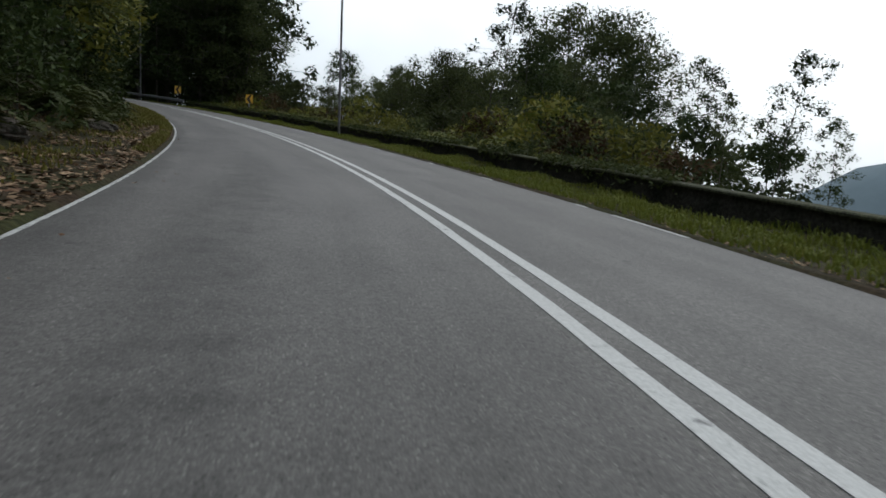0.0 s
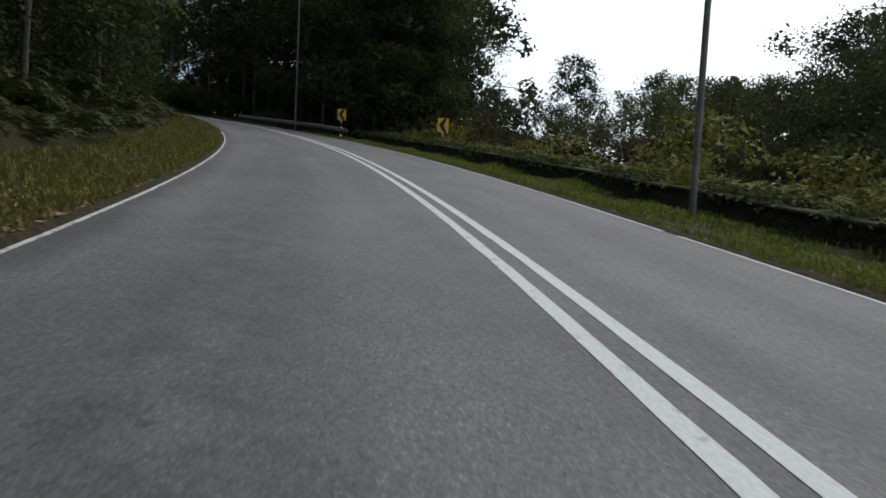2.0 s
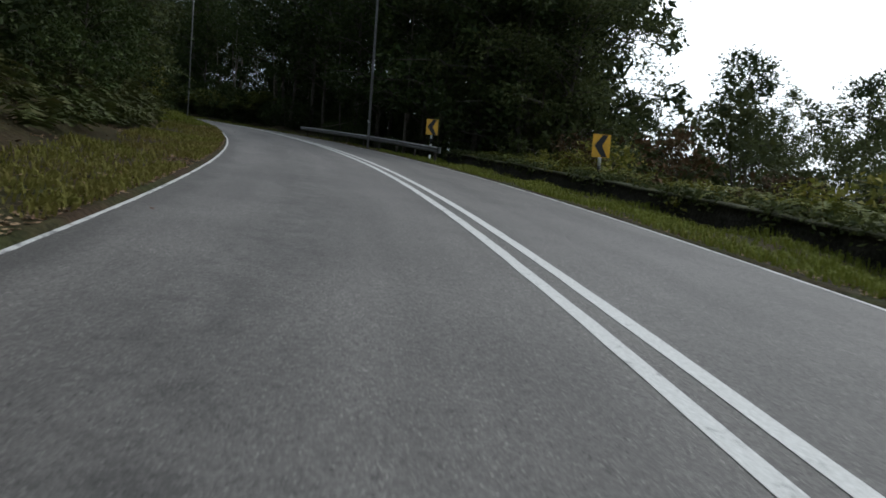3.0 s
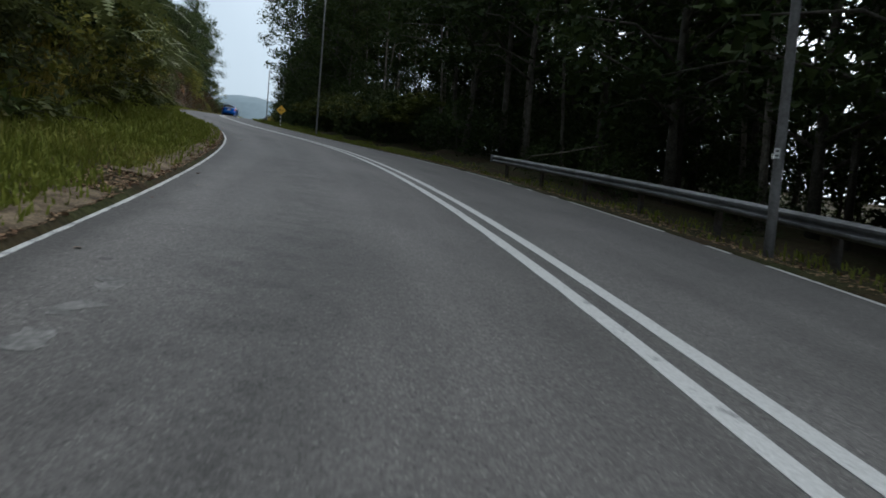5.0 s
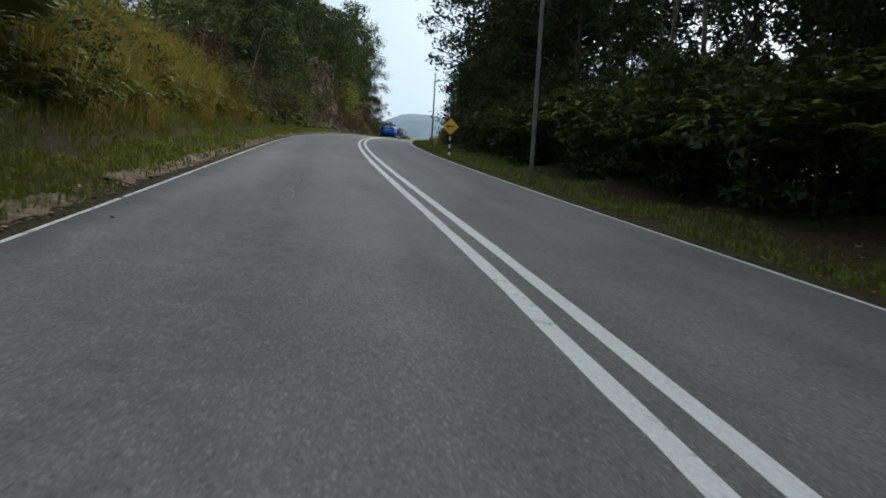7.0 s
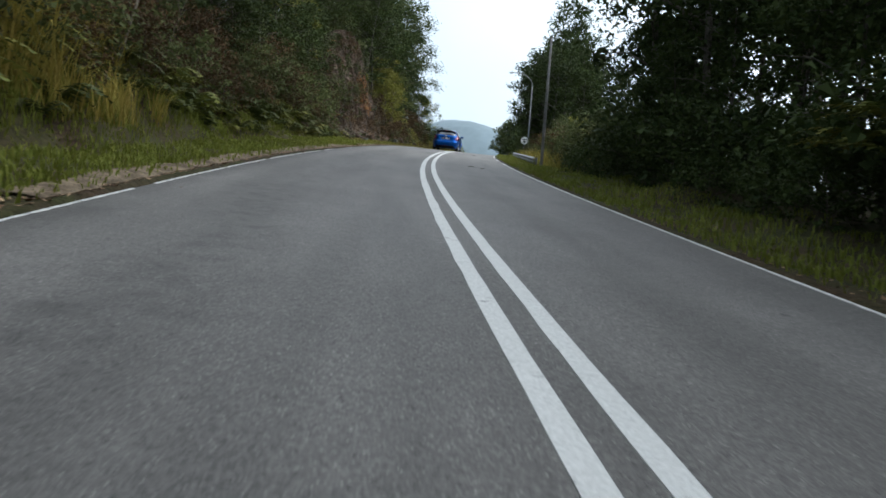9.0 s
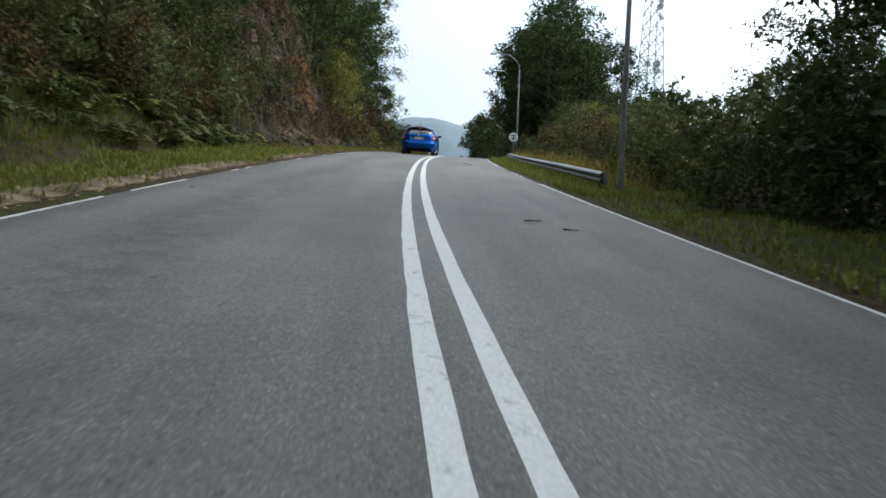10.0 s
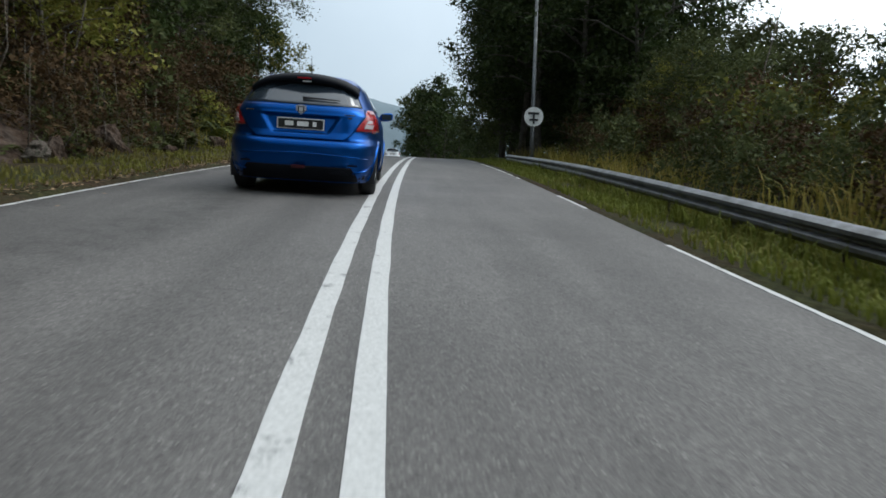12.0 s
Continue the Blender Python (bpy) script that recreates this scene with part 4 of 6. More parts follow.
def undergrowth():
    rng = np.random.RandomState(3)
    # mown-short verge grass
    feet = []
    for n, s0, s1, a0, a1 in ((46000, -6, 47, 2.42, 4.55), (2600, 44, 112, -3.06, -2.82), (900, 47, 62, 2.6, 3.8), (6500, 62, 84, 2.5, 3.8), (11000, 82, 106, 2.42, 4.6), (46000, 104, 150, 2.42, 4.8), (21000, 44, 62, -4.6, -3.0), (42000, 62, 112, -4.9, -3.04), (3000, 150, 200, 2.4, 4), (3000, 150, 200, -4.6, -3)):
        s, a = scatter(rng, n, s0, s1, a0, a1, lambda s, a: wobble(s * 0.9, a * 1.7) > -0.55 + rng.uniform(-0.3, 0.3, len(s)))
        feet.append(ground_at(s, a))
    stuff("verge_grass", blade_mesh("verge_grass", np.concatenate(feet), 0.13, 0.01, rng, M_GRASS, 0.9), "short yellow-green grass on the road verge", "grass")
    # parched grass on the lower verges
    feet = []
    for n, s0, s1, a0, a1 in ((20000, 14, 46, -4.05, -2.82), (7000, 6, 46, -3.02, -2.79), (2500, -6, 14, -4.2, -3.2), (17000, 112, 150, -4.8, -2.9)):
        s, a = scatter(rng, n, s0, s1, a0, a1, lambda s, a: wobble(s * 0.9, a * 1.7) > -0.45 + rng.uniform(-0.3, 0.3, len(s)))
        feet.append(ground_at(s, a))
    stuff("parched_grass", blade_mesh("parched_grass", np.concatenate(feet), 0.1, 0.011, rng, M_GRASS_PARCHED, 1.0), "short parched olive-brown grass beside the road", "grass")
    # long grass on the slopes
    feet = []
    for n, s0, s1, a0, a1 in ((40000, 73, 94, -8.4, -4.3), (5000, 66, 74, -8.4, -5.6), (2500, 52, 62, -5.4, -4.6), (11000, 106, 145, 3.7, 7.5), (4000, 9, 46, 4.7, 6.2), (5000, 132, 180, -6.5, -4.2)):
        s, a = scatter(rng, n, s0, s1, a0, a1, lambda s, a: wobble(s * 0.8 + 5, a * 1.3) > -0.2)
        feet.append(ground_at(s, a))
    stuff("tall_grass", blade_mesh("tall_grass", np.concatenate(feet), 0.8, 0.009, rng, M_DRYGRASS, 0.9), "tall dry yellow grass on the banks", "grass")
    # long green grass at the foot of the bank and under the rail
    feet = []
    for n, s0, s1, a0, a1 in ((14000, 44, 66, -5.0, -3.5), (7000, 66, 112, -5.0, -4.3), (9000, 106, 146, 3.05, 4.3)):
        s, a = scatter(rng, n, s0, s1, a0, a1, lambda s, a: wobble(s * 1.2 + 1, a * 1.5) > -0.6 + rng.uniform(-0.3, 0.3, len(s)))
        feet.append(ground_at(s, a))
    stuff("long_grass", blade_mesh("long_grass", np.concatenate(feet), 0.28, 0.01, rng, M_GRASS, 0.8), "ankle-high yellow-green grass beside the road", "grass")
    # arching clumps of reed grass
    s, a = scatter(rng, 17000, 72, 92, -8.4, -4.6, lambda s, a: wobble(s * 1.1 + 2, a * 1.6) > 0.0)
    stuff("reed_grass", blade_mesh("reed_grass", ground_at(s, a), 1.35, 0.013, rng, M_DRYGRASS, 1.0), "arching clumps of yellow-green reed grass on the bank", "grass")
    # ferns
    clumps = [frond_arrays(rng) for _ in range(5)]
    tris = []
    for n, s0, s1, a0, a1 in ((170, 70, 92, -8.0, -4.6), (50, 70, 92, -5.4, -4.6), (35, 94, 112, -5.6, -4.2), (60, 134, 170, -6.5, -4.6)):
        s, a = scatter(rng, n, s0, s1, a0, a1)
        p = ground_at(s, a)
        for k in range(len(s)):
            c, t, z = clumps[rng.randint(5)], rng.uniform(0, 6.28), rng.uniform(0.6, 1.25)
            rot = np.array([[math.cos(t), -math.sin(t), 0], [math.sin(t), math.cos(t), 0], [0, 0, 1]])
            tris.append((c.reshape(-1, 3) @ rot.T) * z + p[k])
    # stretches whose ferns get the darker green in place of canopy shade
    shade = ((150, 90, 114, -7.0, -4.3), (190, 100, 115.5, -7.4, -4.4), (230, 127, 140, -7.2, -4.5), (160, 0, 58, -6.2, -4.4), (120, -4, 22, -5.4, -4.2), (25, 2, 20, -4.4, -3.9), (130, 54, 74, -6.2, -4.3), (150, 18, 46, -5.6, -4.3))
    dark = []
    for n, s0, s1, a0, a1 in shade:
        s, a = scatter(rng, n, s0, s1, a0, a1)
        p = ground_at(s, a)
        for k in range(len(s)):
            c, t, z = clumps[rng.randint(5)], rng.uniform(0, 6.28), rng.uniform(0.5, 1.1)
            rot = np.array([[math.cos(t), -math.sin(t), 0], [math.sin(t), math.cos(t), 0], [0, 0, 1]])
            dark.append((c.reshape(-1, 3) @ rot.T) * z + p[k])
    # bracken that leans out over the shrubs in layers
    s, a = scatter(rng, 330, 68, 90, 4.1, 5.6)
    p = ground_at(s, a)
    layers = []
    for k in range(len(s)):
        c, t, z = clumps[rng.randint(5)], rng.uniform(0, 6.28), rng.uniform(0.6, 1.0)
        rot = np.array([[math.cos(t), -math.sin(t), 0], [math.sin(t), math.cos(t), 0], [0, 0, 0.7]])
        layers.append((c.reshape(-1, 3) @ rot.T) * z + p[k] + np.array([0, 0, rng.uniform(0.9, 1.5) + 0.6 * (a[k] - 4.1)]))
    v = np.concatenate(layers)
    stuff("bracken", mesh_of("bracken", v, np.arange(len(v)).reshape(-1, 3), M_FERN), "layers of yellow-green bracken beside the road", "bracken")
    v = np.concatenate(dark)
    stuff("shade_ferns", mesh_of("shade_ferns", v, np.arange(len(v)).reshape(-1, 3), M_FERN_DARKENED), "ferns under the trees with canopy shade painted into their green", "fern")
    v = np.concatenate(tris)
    stuff("ferns", mesh_of("ferns", v, np.arange(len(v)).reshape(-1, 3), M_FERN), "green and yellowing ferns covering the bank", "fern")
    # fallen leaves along the road's edge
    cs = []
    for n, s0, s1, a0, a1 in ((3600, 18, 46, -5.2, -2.8), (3200, 18, 46, -3.5, -2.78), (7000, 30, 112, -3.1, -2.74), (7000, 44, 68, -3.25, -2.74), (2400, -6, 46, -3.0, -2.77), (2600, -6, 34, 2.36, 2.75), (4500, 44, 66, 2.36, 3.3), (2600, 60, 82, 2.4, 4.2), (900, 82, 104, 2.38, 3.2), (3200, 100, 150, -3.2, -2.72), (160, -6, 150, -2.9, -2.3), (2800, 34, 104, -3.1, -2.74), (2200, 104, 150, -3.05, -2.74), (1500, 8, 34, -3.1, -2.78)):
        s, a = scatter(rng, n, s0, s1, a0, a1)
        q = ground_at(s, a, 0.015)
        inside = (a > EDGE_L + 0.03) & (a < EDGE_R + 0.1)
        q[inside] = on_road(s[inside], a[inside], 0.012)
        cs.append(q)
    stuff("fallen_leaves", leaf_mesh("fallen_leaves", np.concatenate(cs), 0.05, 0.033, rng, M_LITTER, flat=0.85, droop=0.0, lying=True), "dry brown and pale fallen leaves along the road", "leaves")


    s, a = scatter(rng, 9000, -6, 20, -4.6, -2.79)
    stuff("broad_leaf_litter", leaf_mesh("broad_leaf_litter", ground_at(s, a, 0.015), 0.095, 0.06, rng, M_LITTER, flat=0.8, droop=0.0, lying=True), "reddish-brown broad leaves fallen on the bank", "leaves")


undergrowth()


# ---- rock cut ----
def rock_cut():
    rng = np.random.RandomState(8)
    s = np.arange(110, 131, 0.09)
    h = np.linspace(0, 1, 72)
    S, H = np.meshgrid(s, h, indexing="ij")
    tall = 6.6 * (bump(s, 115.4, 127, 5)[:, None]) ** 0.6 * (1 + 0.14 * wobble(s * 0.5, 4.0))[:, None] + 0.05

    def facet(q, wide, high, depth):
        """Broken planes: each block of the rock is set in or out and tilted its own way, with a cleft round it."""
        v = Vector((q[0] / wide, q[1] / high, 0.0))
        near, at = noise.voronoi(v)
        tilt = noise.cell_vector(at[0] * 7.3)
        away = v - at[0]
        return depth * (0.8 * tilt.x + 1.3 * away.x * (tilt.y - 0.5) - 0.3 * away.y + 0.6 * max(0.0, 1 - (near[1] - near[0]) / 0.1)), tilt.z

    dis, fresh = np.empty(S.shape), np.empty(S.shape)
    for i in range(S.shape[0]):
        for j in range(S.shape[1]):
            q = (S[i, j] * 1.15 + 0.25 * H[i, j] * tall[i, 0], H[i, j] * tall[i, 0])
            v = Vector((q[0], q[1], 0))
            w = noise.noise(v * 0.8)
            big, a = facet((q[0] + 0.25 * w, q[1] + 0.6 * w), 1.3, 3.2, 0.75)
            mid, b = facet((q[0] + 9, q[1] + 0.3 * w), 0.5, 1.5, 0.3)
            small, _ = facet((q[0] + 4, q[1]), 0.24, 0.4, 0.1)
            dis[i, j] = big + mid + small + 0.04 * noise.noise(v * 6)
            spot = math.hypot((S[i, j] - 122.8) / 1.6, (q[1] - 3.3) / 1.3)
            fresh[i, j] = 0.6 * a + 0.4 * b + 0.7 * max(0.0, 1.3 - spot) + 0.2 * w
    # the face rises from rubble at its foot and leans back; its top runs into the bank
    lat = -4.25 - 0.9 * np.clip(H * tall / 1.1, 0, 1) ** 2 - 1.5 * H - 0.75 * dis + 0.45
    p = on_road(S, lat)
    p[..., 2] += -0.2 + H * tall
    back = ground_at(s, np.full(len(s), -10.5), -0.4)
    p = np.concatenate([p, back[:, None]], 1)
    f = grid_faces(*p.shape[:2])[:, ::-1]
    me = mesh_of("rock_face", p.reshape(-1, 3), f, [M_ROCK, M_ROCK_FRESH])
    tone = np.concatenate([fresh, fresh[:, -1:]], 1)[:-1, :-1]
    me.polygons.foreach_set("material_index", (tone.ravel() > 0.86).astype(np.int32))
    tagged(new("rock_face", me), "dark weathered rock cut with rusty-orange broken faces", "rock", kind="structure")
    # dead stems and half-dry shrubs on its ledges
    for name, count, mat, label in (("dead_stems", 420, M_BARK, "dark dead stems and roots hanging on the rock"), ("dry_stems", 110, M_PALEBARK, "pale dry stems standing against the rock")):
        runs = []
        for k in range(count):
            i, j = rng.randint(S.shape[0]), int(S.shape[1] * rng.uniform(0, 0.85))
            foot = p[i, j]
            out = np.array([math.cos(heading(s[i])), math.sin(heading(s[i])), 0]) * rng.uniform(0.0, 0.3)
            tip = foot + out + np.array([rng.normal(0, 0.12), rng.normal(0, 0.12), rng.uniform(0.5, 1.7) * rng.choice([1, -0.5])])
            runs.append(([foot, (foot + tip) / 2 + out * 0.7 + rng.normal(0, 0.04, 3), tip], [0.011, 0.009, 0.004]))
        stuff(name, tubes(name, runs, mat, 4), label, "stems")
    for k in range(62):
        i, j = rng.randint(12, S.shape[0] - 8), int(S.shape[1] * rng.uniform(0.03, 0.98))
        ob = plant("dry" if k % 4 else "shrub", s[i], -6.0, rng.uniform(0.3, 0.6), which=None if k % 4 else 1)
        ob.matrix_basis.translation = p[i, j] - np.array([0, 0, 0.1])
    # plants that cling to it
    clump = [frond_arrays(rng, 8, 0.6) for _ in range(3)]
    tris = []
    for k in range(300):
        i, j = rng.randint(S.shape[0]), int(S.shape[1] * rng.uniform(0, 0.98) ** 0.8)
        t, z = rng.uniform(0, 6.28), rng.uniform(0.5, 1.3)
        rot = np.array([[math.cos(t), -math.sin(t), 0], [math.sin(t), math.cos(t), 0], [0, 0, 1]])
        tris.append((clump[k % 3].reshape(-1, 3) @ rot.T) * z + p[i, j] - np.array([0, 0, 0.05]))
    v = np.concatenate(tris)
    # these too wear the fern green with shade painted in
    stuff("rock_ferns", mesh_of("rock_ferns", v, np.arange(len(v)).reshape(-1, 3), M_FERN_DARKENED), "ferns and creepers clinging to the rock", "fern")
    # loose boulders at its foot
    for k in range(16):
        bm = bmesh.new()
        bmesh.ops.create_icosphere(bm, subdivisions=3, radius=1)
        for v in bm.verts:
            q = v.co * 1.1 + Vector((k * 3.1, 0, 0))
            v.co *= 0.8 + 0.55 * noise.cell(q * 1.6) * 0.4 + 0.45 * noise.noise(q) + 0.12 * noise.noise(q * 4)
        r = rng.uniform(0.1, 0.28)
        me = bpy.data.meshes.new("boulder")
        bm.to_mesh(me)
        bm.free()
        me.materials.append(M_ROCK if k % 3 else M_STONE)
        ob = new("boulder", me)
        q = ground_at(rng.uniform(104, 140), rng.uniform(-4.5, -3.9))
        ob.matrix_basis = Matrix.LocRotScale(q + np.array([0, 0, r * 0.3]), Euler(rng.uniform(0, 6, 3)), (r * 1.3, r, r * 0.8))
        tagged(ob, "rough brown boulder at the foot of the rock", "boulder", "boulders under the rock cut")


rock_cut()


def lone_boulder(s, lat, size, seed, label):
    bm = bmesh.new()
    bmesh.ops.create_icosphere(bm, subdivisions=4, radius=1)
    for v in bm.verts:
        q = v.co * 0.9 + Vector((seed * 3.7, 0, 0))
        v.co *= 0.85 + 0.3 * noise.noise(q) + 0.2 * noise.cell(q * 1.4) + 0.07 * noise.noise(q * 4) + 0.03 * noise.noise(q * 9)
    me = bpy.data.meshes.new("boulder")
    bm.to_mesh(me)
    bm.free()
    me.materials.append(M_BOULDER)
    ob = new("boulder", me)
    q = ground_at(s, lat)
    ob.matrix_basis = Matrix.LocRotScale(q + np.array([0, 0, size[2] * 0.45]), Euler((0.1, 0.05, heading(s) + 0.4)), size)
    tagged(ob, label, "boulder")


lone_boulder(125.8, -4.1, (0.2, 0.22, 0.2), 3, "weathered greyish-pink boulder lying in the verge")
lone_boulder(9.2, -3.8, (0.32, 0.6, 0.17), 5, "mossy boulder half buried in the leafy bank")
lone_boulder(5.2, -4.2, (0.3, 0.4, 0.2), 8, "small mossy boulder half buried in the leafy bank")


# ---- roadside wall ----
def wall_run(name, prof, mat, ob, label=""):
    s = np.arange(-30, 46.01, 0.4)
    closed = prof + prof[:1]
    S = np.repeat(s[:, None], len(closed), 1)
    A = np.array([a for a, _ in closed])[None] + 0.012 * wobble(s * 1.7, 2.0)[:, None]
    p = on_road(S, np.broadcast_to(A, S.shape))
    p[..., 2] += np.array([z for _, z in closed])[None] + 0.015 * wobble(s * 1.1, 6.0)[:, None]
    part(name, mesh_of(name, p.reshape(-1, 3), grid_faces(len(s), len(closed))[:, ::-1], mat), ob, label)


def roadside_wall():
    ob = thing("roadside_wall", "low dark stained concrete wall behind the grass verge", "wall", kind="structure")
    wall_run("body", [(4.48, -0.5), (4.5, 0.05), (4.51, 0.3), (4.76, 0.3), (4.8, -1.3)], M_WALL, ob)
    wall_run("coping", [(4.47, 0.302), (4.47, 0.335), (4.49, 0.355), (4.78, 0.35), (4.795, 0.33), (4.795, 0.302)], M_MOSS, ob, "mossy weathered coping")


roadside_wall()


def creepers():
    rng = np.random.RandomState(31)
    s, a = scatter(rng, 22000, 5, 46, 4.42, 5.1, lambda s, a: wobble(s * 1.3 + 3, a * 0.6) > -0.15 + rng.uniform(-0.3, 0.3, len(s)))
    p = on_road(s, a)
    top = 0.37
    p[..., 2] += top + rng.uniform(-0.03, 0.12, len(s)) - np.where(a < 4.5, rng.uniform(0.0, 0.22, len(s)), 0.0)
    stuff("creepers", leaf_mesh("creepers", p, 0.1, 0.06, rng, M_LEAF_OLIVE), "dull green creepers hanging over the wall", "creeper")


creepers()


def wall_ferns():
    """Ferns that crowd over the top of the wall from behind."""
    rng = np.random.RandomState(47)
    clumps = [frond_arrays(rng, 8, 0.75) for _ in range(4)]
    tris = []
    for k in range(330):
        s, a = rng.uniform(12, 46), rng.uniform(4.85, 5.9)
        q = on_road(s, a, rng.uniform(0.1, 0.3) + 0.15 * (a - 4.85))
        t, z = rng.uniform(0, 6.28), rng.uniform(0.6, 1.1)
        rot = np.array([[math.cos(t), -math.sin(t), 0], [math.sin(t), math.cos(t), 0], [0, 0, 0.8]])
        tris.append((clumps[k % 4].reshape(-1, 3) @ rot.T) * z + q)
    v = np.concatenate(tris)
    stuff("wall_ferns", mesh_of("wall_ferns", v, np.arange(len(v)).reshape(-1, 3), M_FERN), "yellow-green ferns crowding over the low wall", "fern")


wall_ferns()


# ---- guard rails ----
def guard_rail(s0, s1, lat, label, top=0.5, deep=0.26):
    ob = thing("guard_rail", label, "guard rail")
    s = np.arange(s0, s1 + 0.01, 0.5)
    prof = [(0.0, 0.0), (-0.025, 0.015), (-0.065, 0.05), (-0.065, 0.085), (-0.02, 0.12), (-0.02, 0.14), (-0.065, 0.175), (-0.065, 0.21), (-0.025, 0.245), (0.0, 0.26)]
    prof = [(a * deep / 0.26, z * deep / 0.26) for a, z in prof]
    both = prof + [(a + 0.006, z) for a, z in prof[::-1]]
    S = np.repeat(s[:, None], len(both) + 1, 1)
    A = np.array([lat + a for a, _ in both + both[:1]])[None].repeat(len(s), 0)
    Z = np.array([z for _, z in both + both[:1]])[None]
    dip = np.interp(s, np.arange(s0, s1 + 4, 4.0), 0.012 * np.sin(np.arange(s0, s1 + 4, 4.0) * 1.9))
    p = on_road(S, A)
    p[..., 2] += top - deep + Z + dip[:, None]
    part("beam", mesh_of("beam", p.reshape(-1, 3), grid_faces(len(s), len(both) + 1)[:, ::-1], M_GALV), ob)
    for at in np.arange(s0 + 0.4, s1, 1.75):
        q = on_road(at, lat + 0.07)
        bm = box(0.06, 0.11, top + 0.55, (0, 0, top / 2 - 0.32), 0.006)
        bmesh.ops.transform(bm, matrix=pose(q[0], q[1], q[2], 0, 0, math.degrees(heading(at))), verts=bm.verts)
        part("post", (bm, M_STEEL_DARK), ob)
    for at, turn in ((s0, 1), (s1, -1)):
        # rounded end piece
        bm = bmesh.new()
        bmesh.ops.create_cone(bm, segments=20, radius1=0.05, radius2=0.05, depth=deep, cap_ends=False)
        bmesh.ops.delete(bm, geom=[f for f in bm.faces if f.calc_center_median().y * turn > 0.02], context="FACES")
        bmesh.ops.solidify(bm, geom=bm.faces[:], thickness=0.006)
        q = on_road(at, lat + 0.04)
        bmesh.ops.transform(bm, matrix=pose(q[0], q[1], q[2] + top - deep / 2, 0, 0, math.degrees(heading(at))), verts=bm.verts)
        part("end_piece", (bm, M_GALV), ob)
    return ob


guard_rail(43, 58.2, 3.0, "dull galvanised steel guard rail below dark trees", 0.52, 0.19)
guard_rail(106, 141, 3.35, "weathered galvanised steel guard rail above green grass", 0.38)


# ---- poles, lamp, signs ----
def utility_pole(s, lat, k=0.72, height=10.0, label="plain grey utility pole standing in the verge", tag=False):
    q = ground_at(s, lat)
    ob = thing("utility_pole", label, "pole", pose(q[0], q[1], q[2]), "utility poles")
    part("shaft", tubes("shaft", [([(0, 0, -0.4), (0, 0, 0.5), (0, 0, height / 2), (0, 0, height)], [0.084 * k, 0.078 * k, 0.07 * k, 0.055 * k])], M_POLE, 14), ob)
    part("cap", tubes("cap", [([(0, 0, height), (0, 0, height + 0.04)], [0.062 * k, 0.04 * k])], M_GALV, 14), ob)
    if tag:
        bm = box(0.06, 0.006, 0.11, (-0.02, -0.078 * k, 1.13))
        plate = part("number_tag", (bm, M_WHITE), ob, "small white tag")
        for z in (1.155, 1.105):
            part("bar", (box(0.035, 0.003, 0.02, (-0.02, -0.078 * k - 0.005, z)), M_BLACK), plate)
    return ob


utility_pole(23.0, 3.8)
utility_pole(49.2, 2.82, 0.7, label="grey utility pole with a small tag before the rail", tag=True)
utility_pole(76.3, 2.85, 0.63, label="grey utility pole beside dense dark shrubs")
utility_pole(105.4, 3.5, 0.76, 4.9, label="grey utility pole at the guard rail's end")


def street_lamp(s, lat):
    q = ground_at(s, lat)
    ob = thing("street_lamp", "tall grey street lamp with a curved arm", "street lamp", pose(q[0], q[1], q[2], 0, 0, math.degrees(heading(s))))
    part("column", tubes("column", [([(0, 0, -0.3), (0, 0, 1.2), (0, 0, 7.0)], [0.09, 0.08, 0.055])], M_GALV, 12), ob)
    arc = [(-1.5 * (1 - math.cos(t)), 0, 7.0 + 1.2 * math.sin(t)) for t in np.linspace(0, 1.35, 10)]
    part("arm", tubes("arm", [(arc + [(-1.75, 0, 8.22)], [0.05] * 6 + [0.04] * 5)], M_GALV, 10), ob)
    head = box(0.55, 0.2, 0.1, (-2.0, 0, 8.2), 0.04)
    lamp = part("lamp_head", (head, M_SIGNBACK), ob)
    part("glass", (box(0.36, 0.15, 0.03, (-2.03, 0, 8.14), 0.01), M_CLEAR), lamp)


street_lamp(140, 4.0)


def striped_post(ob, height, r=0.04, bands=5):
    for k in range(bands):
        z0, z1 = height * k / bands - (0.3 if k == 0 else 0), height * (k + 1) / bands
        part("post_band", tubes("post_band", [([(0, 0, z0), (0, 0, z1)], [r, r])], M_BLACK if k % 2 else M_WHITE, 12), ob)


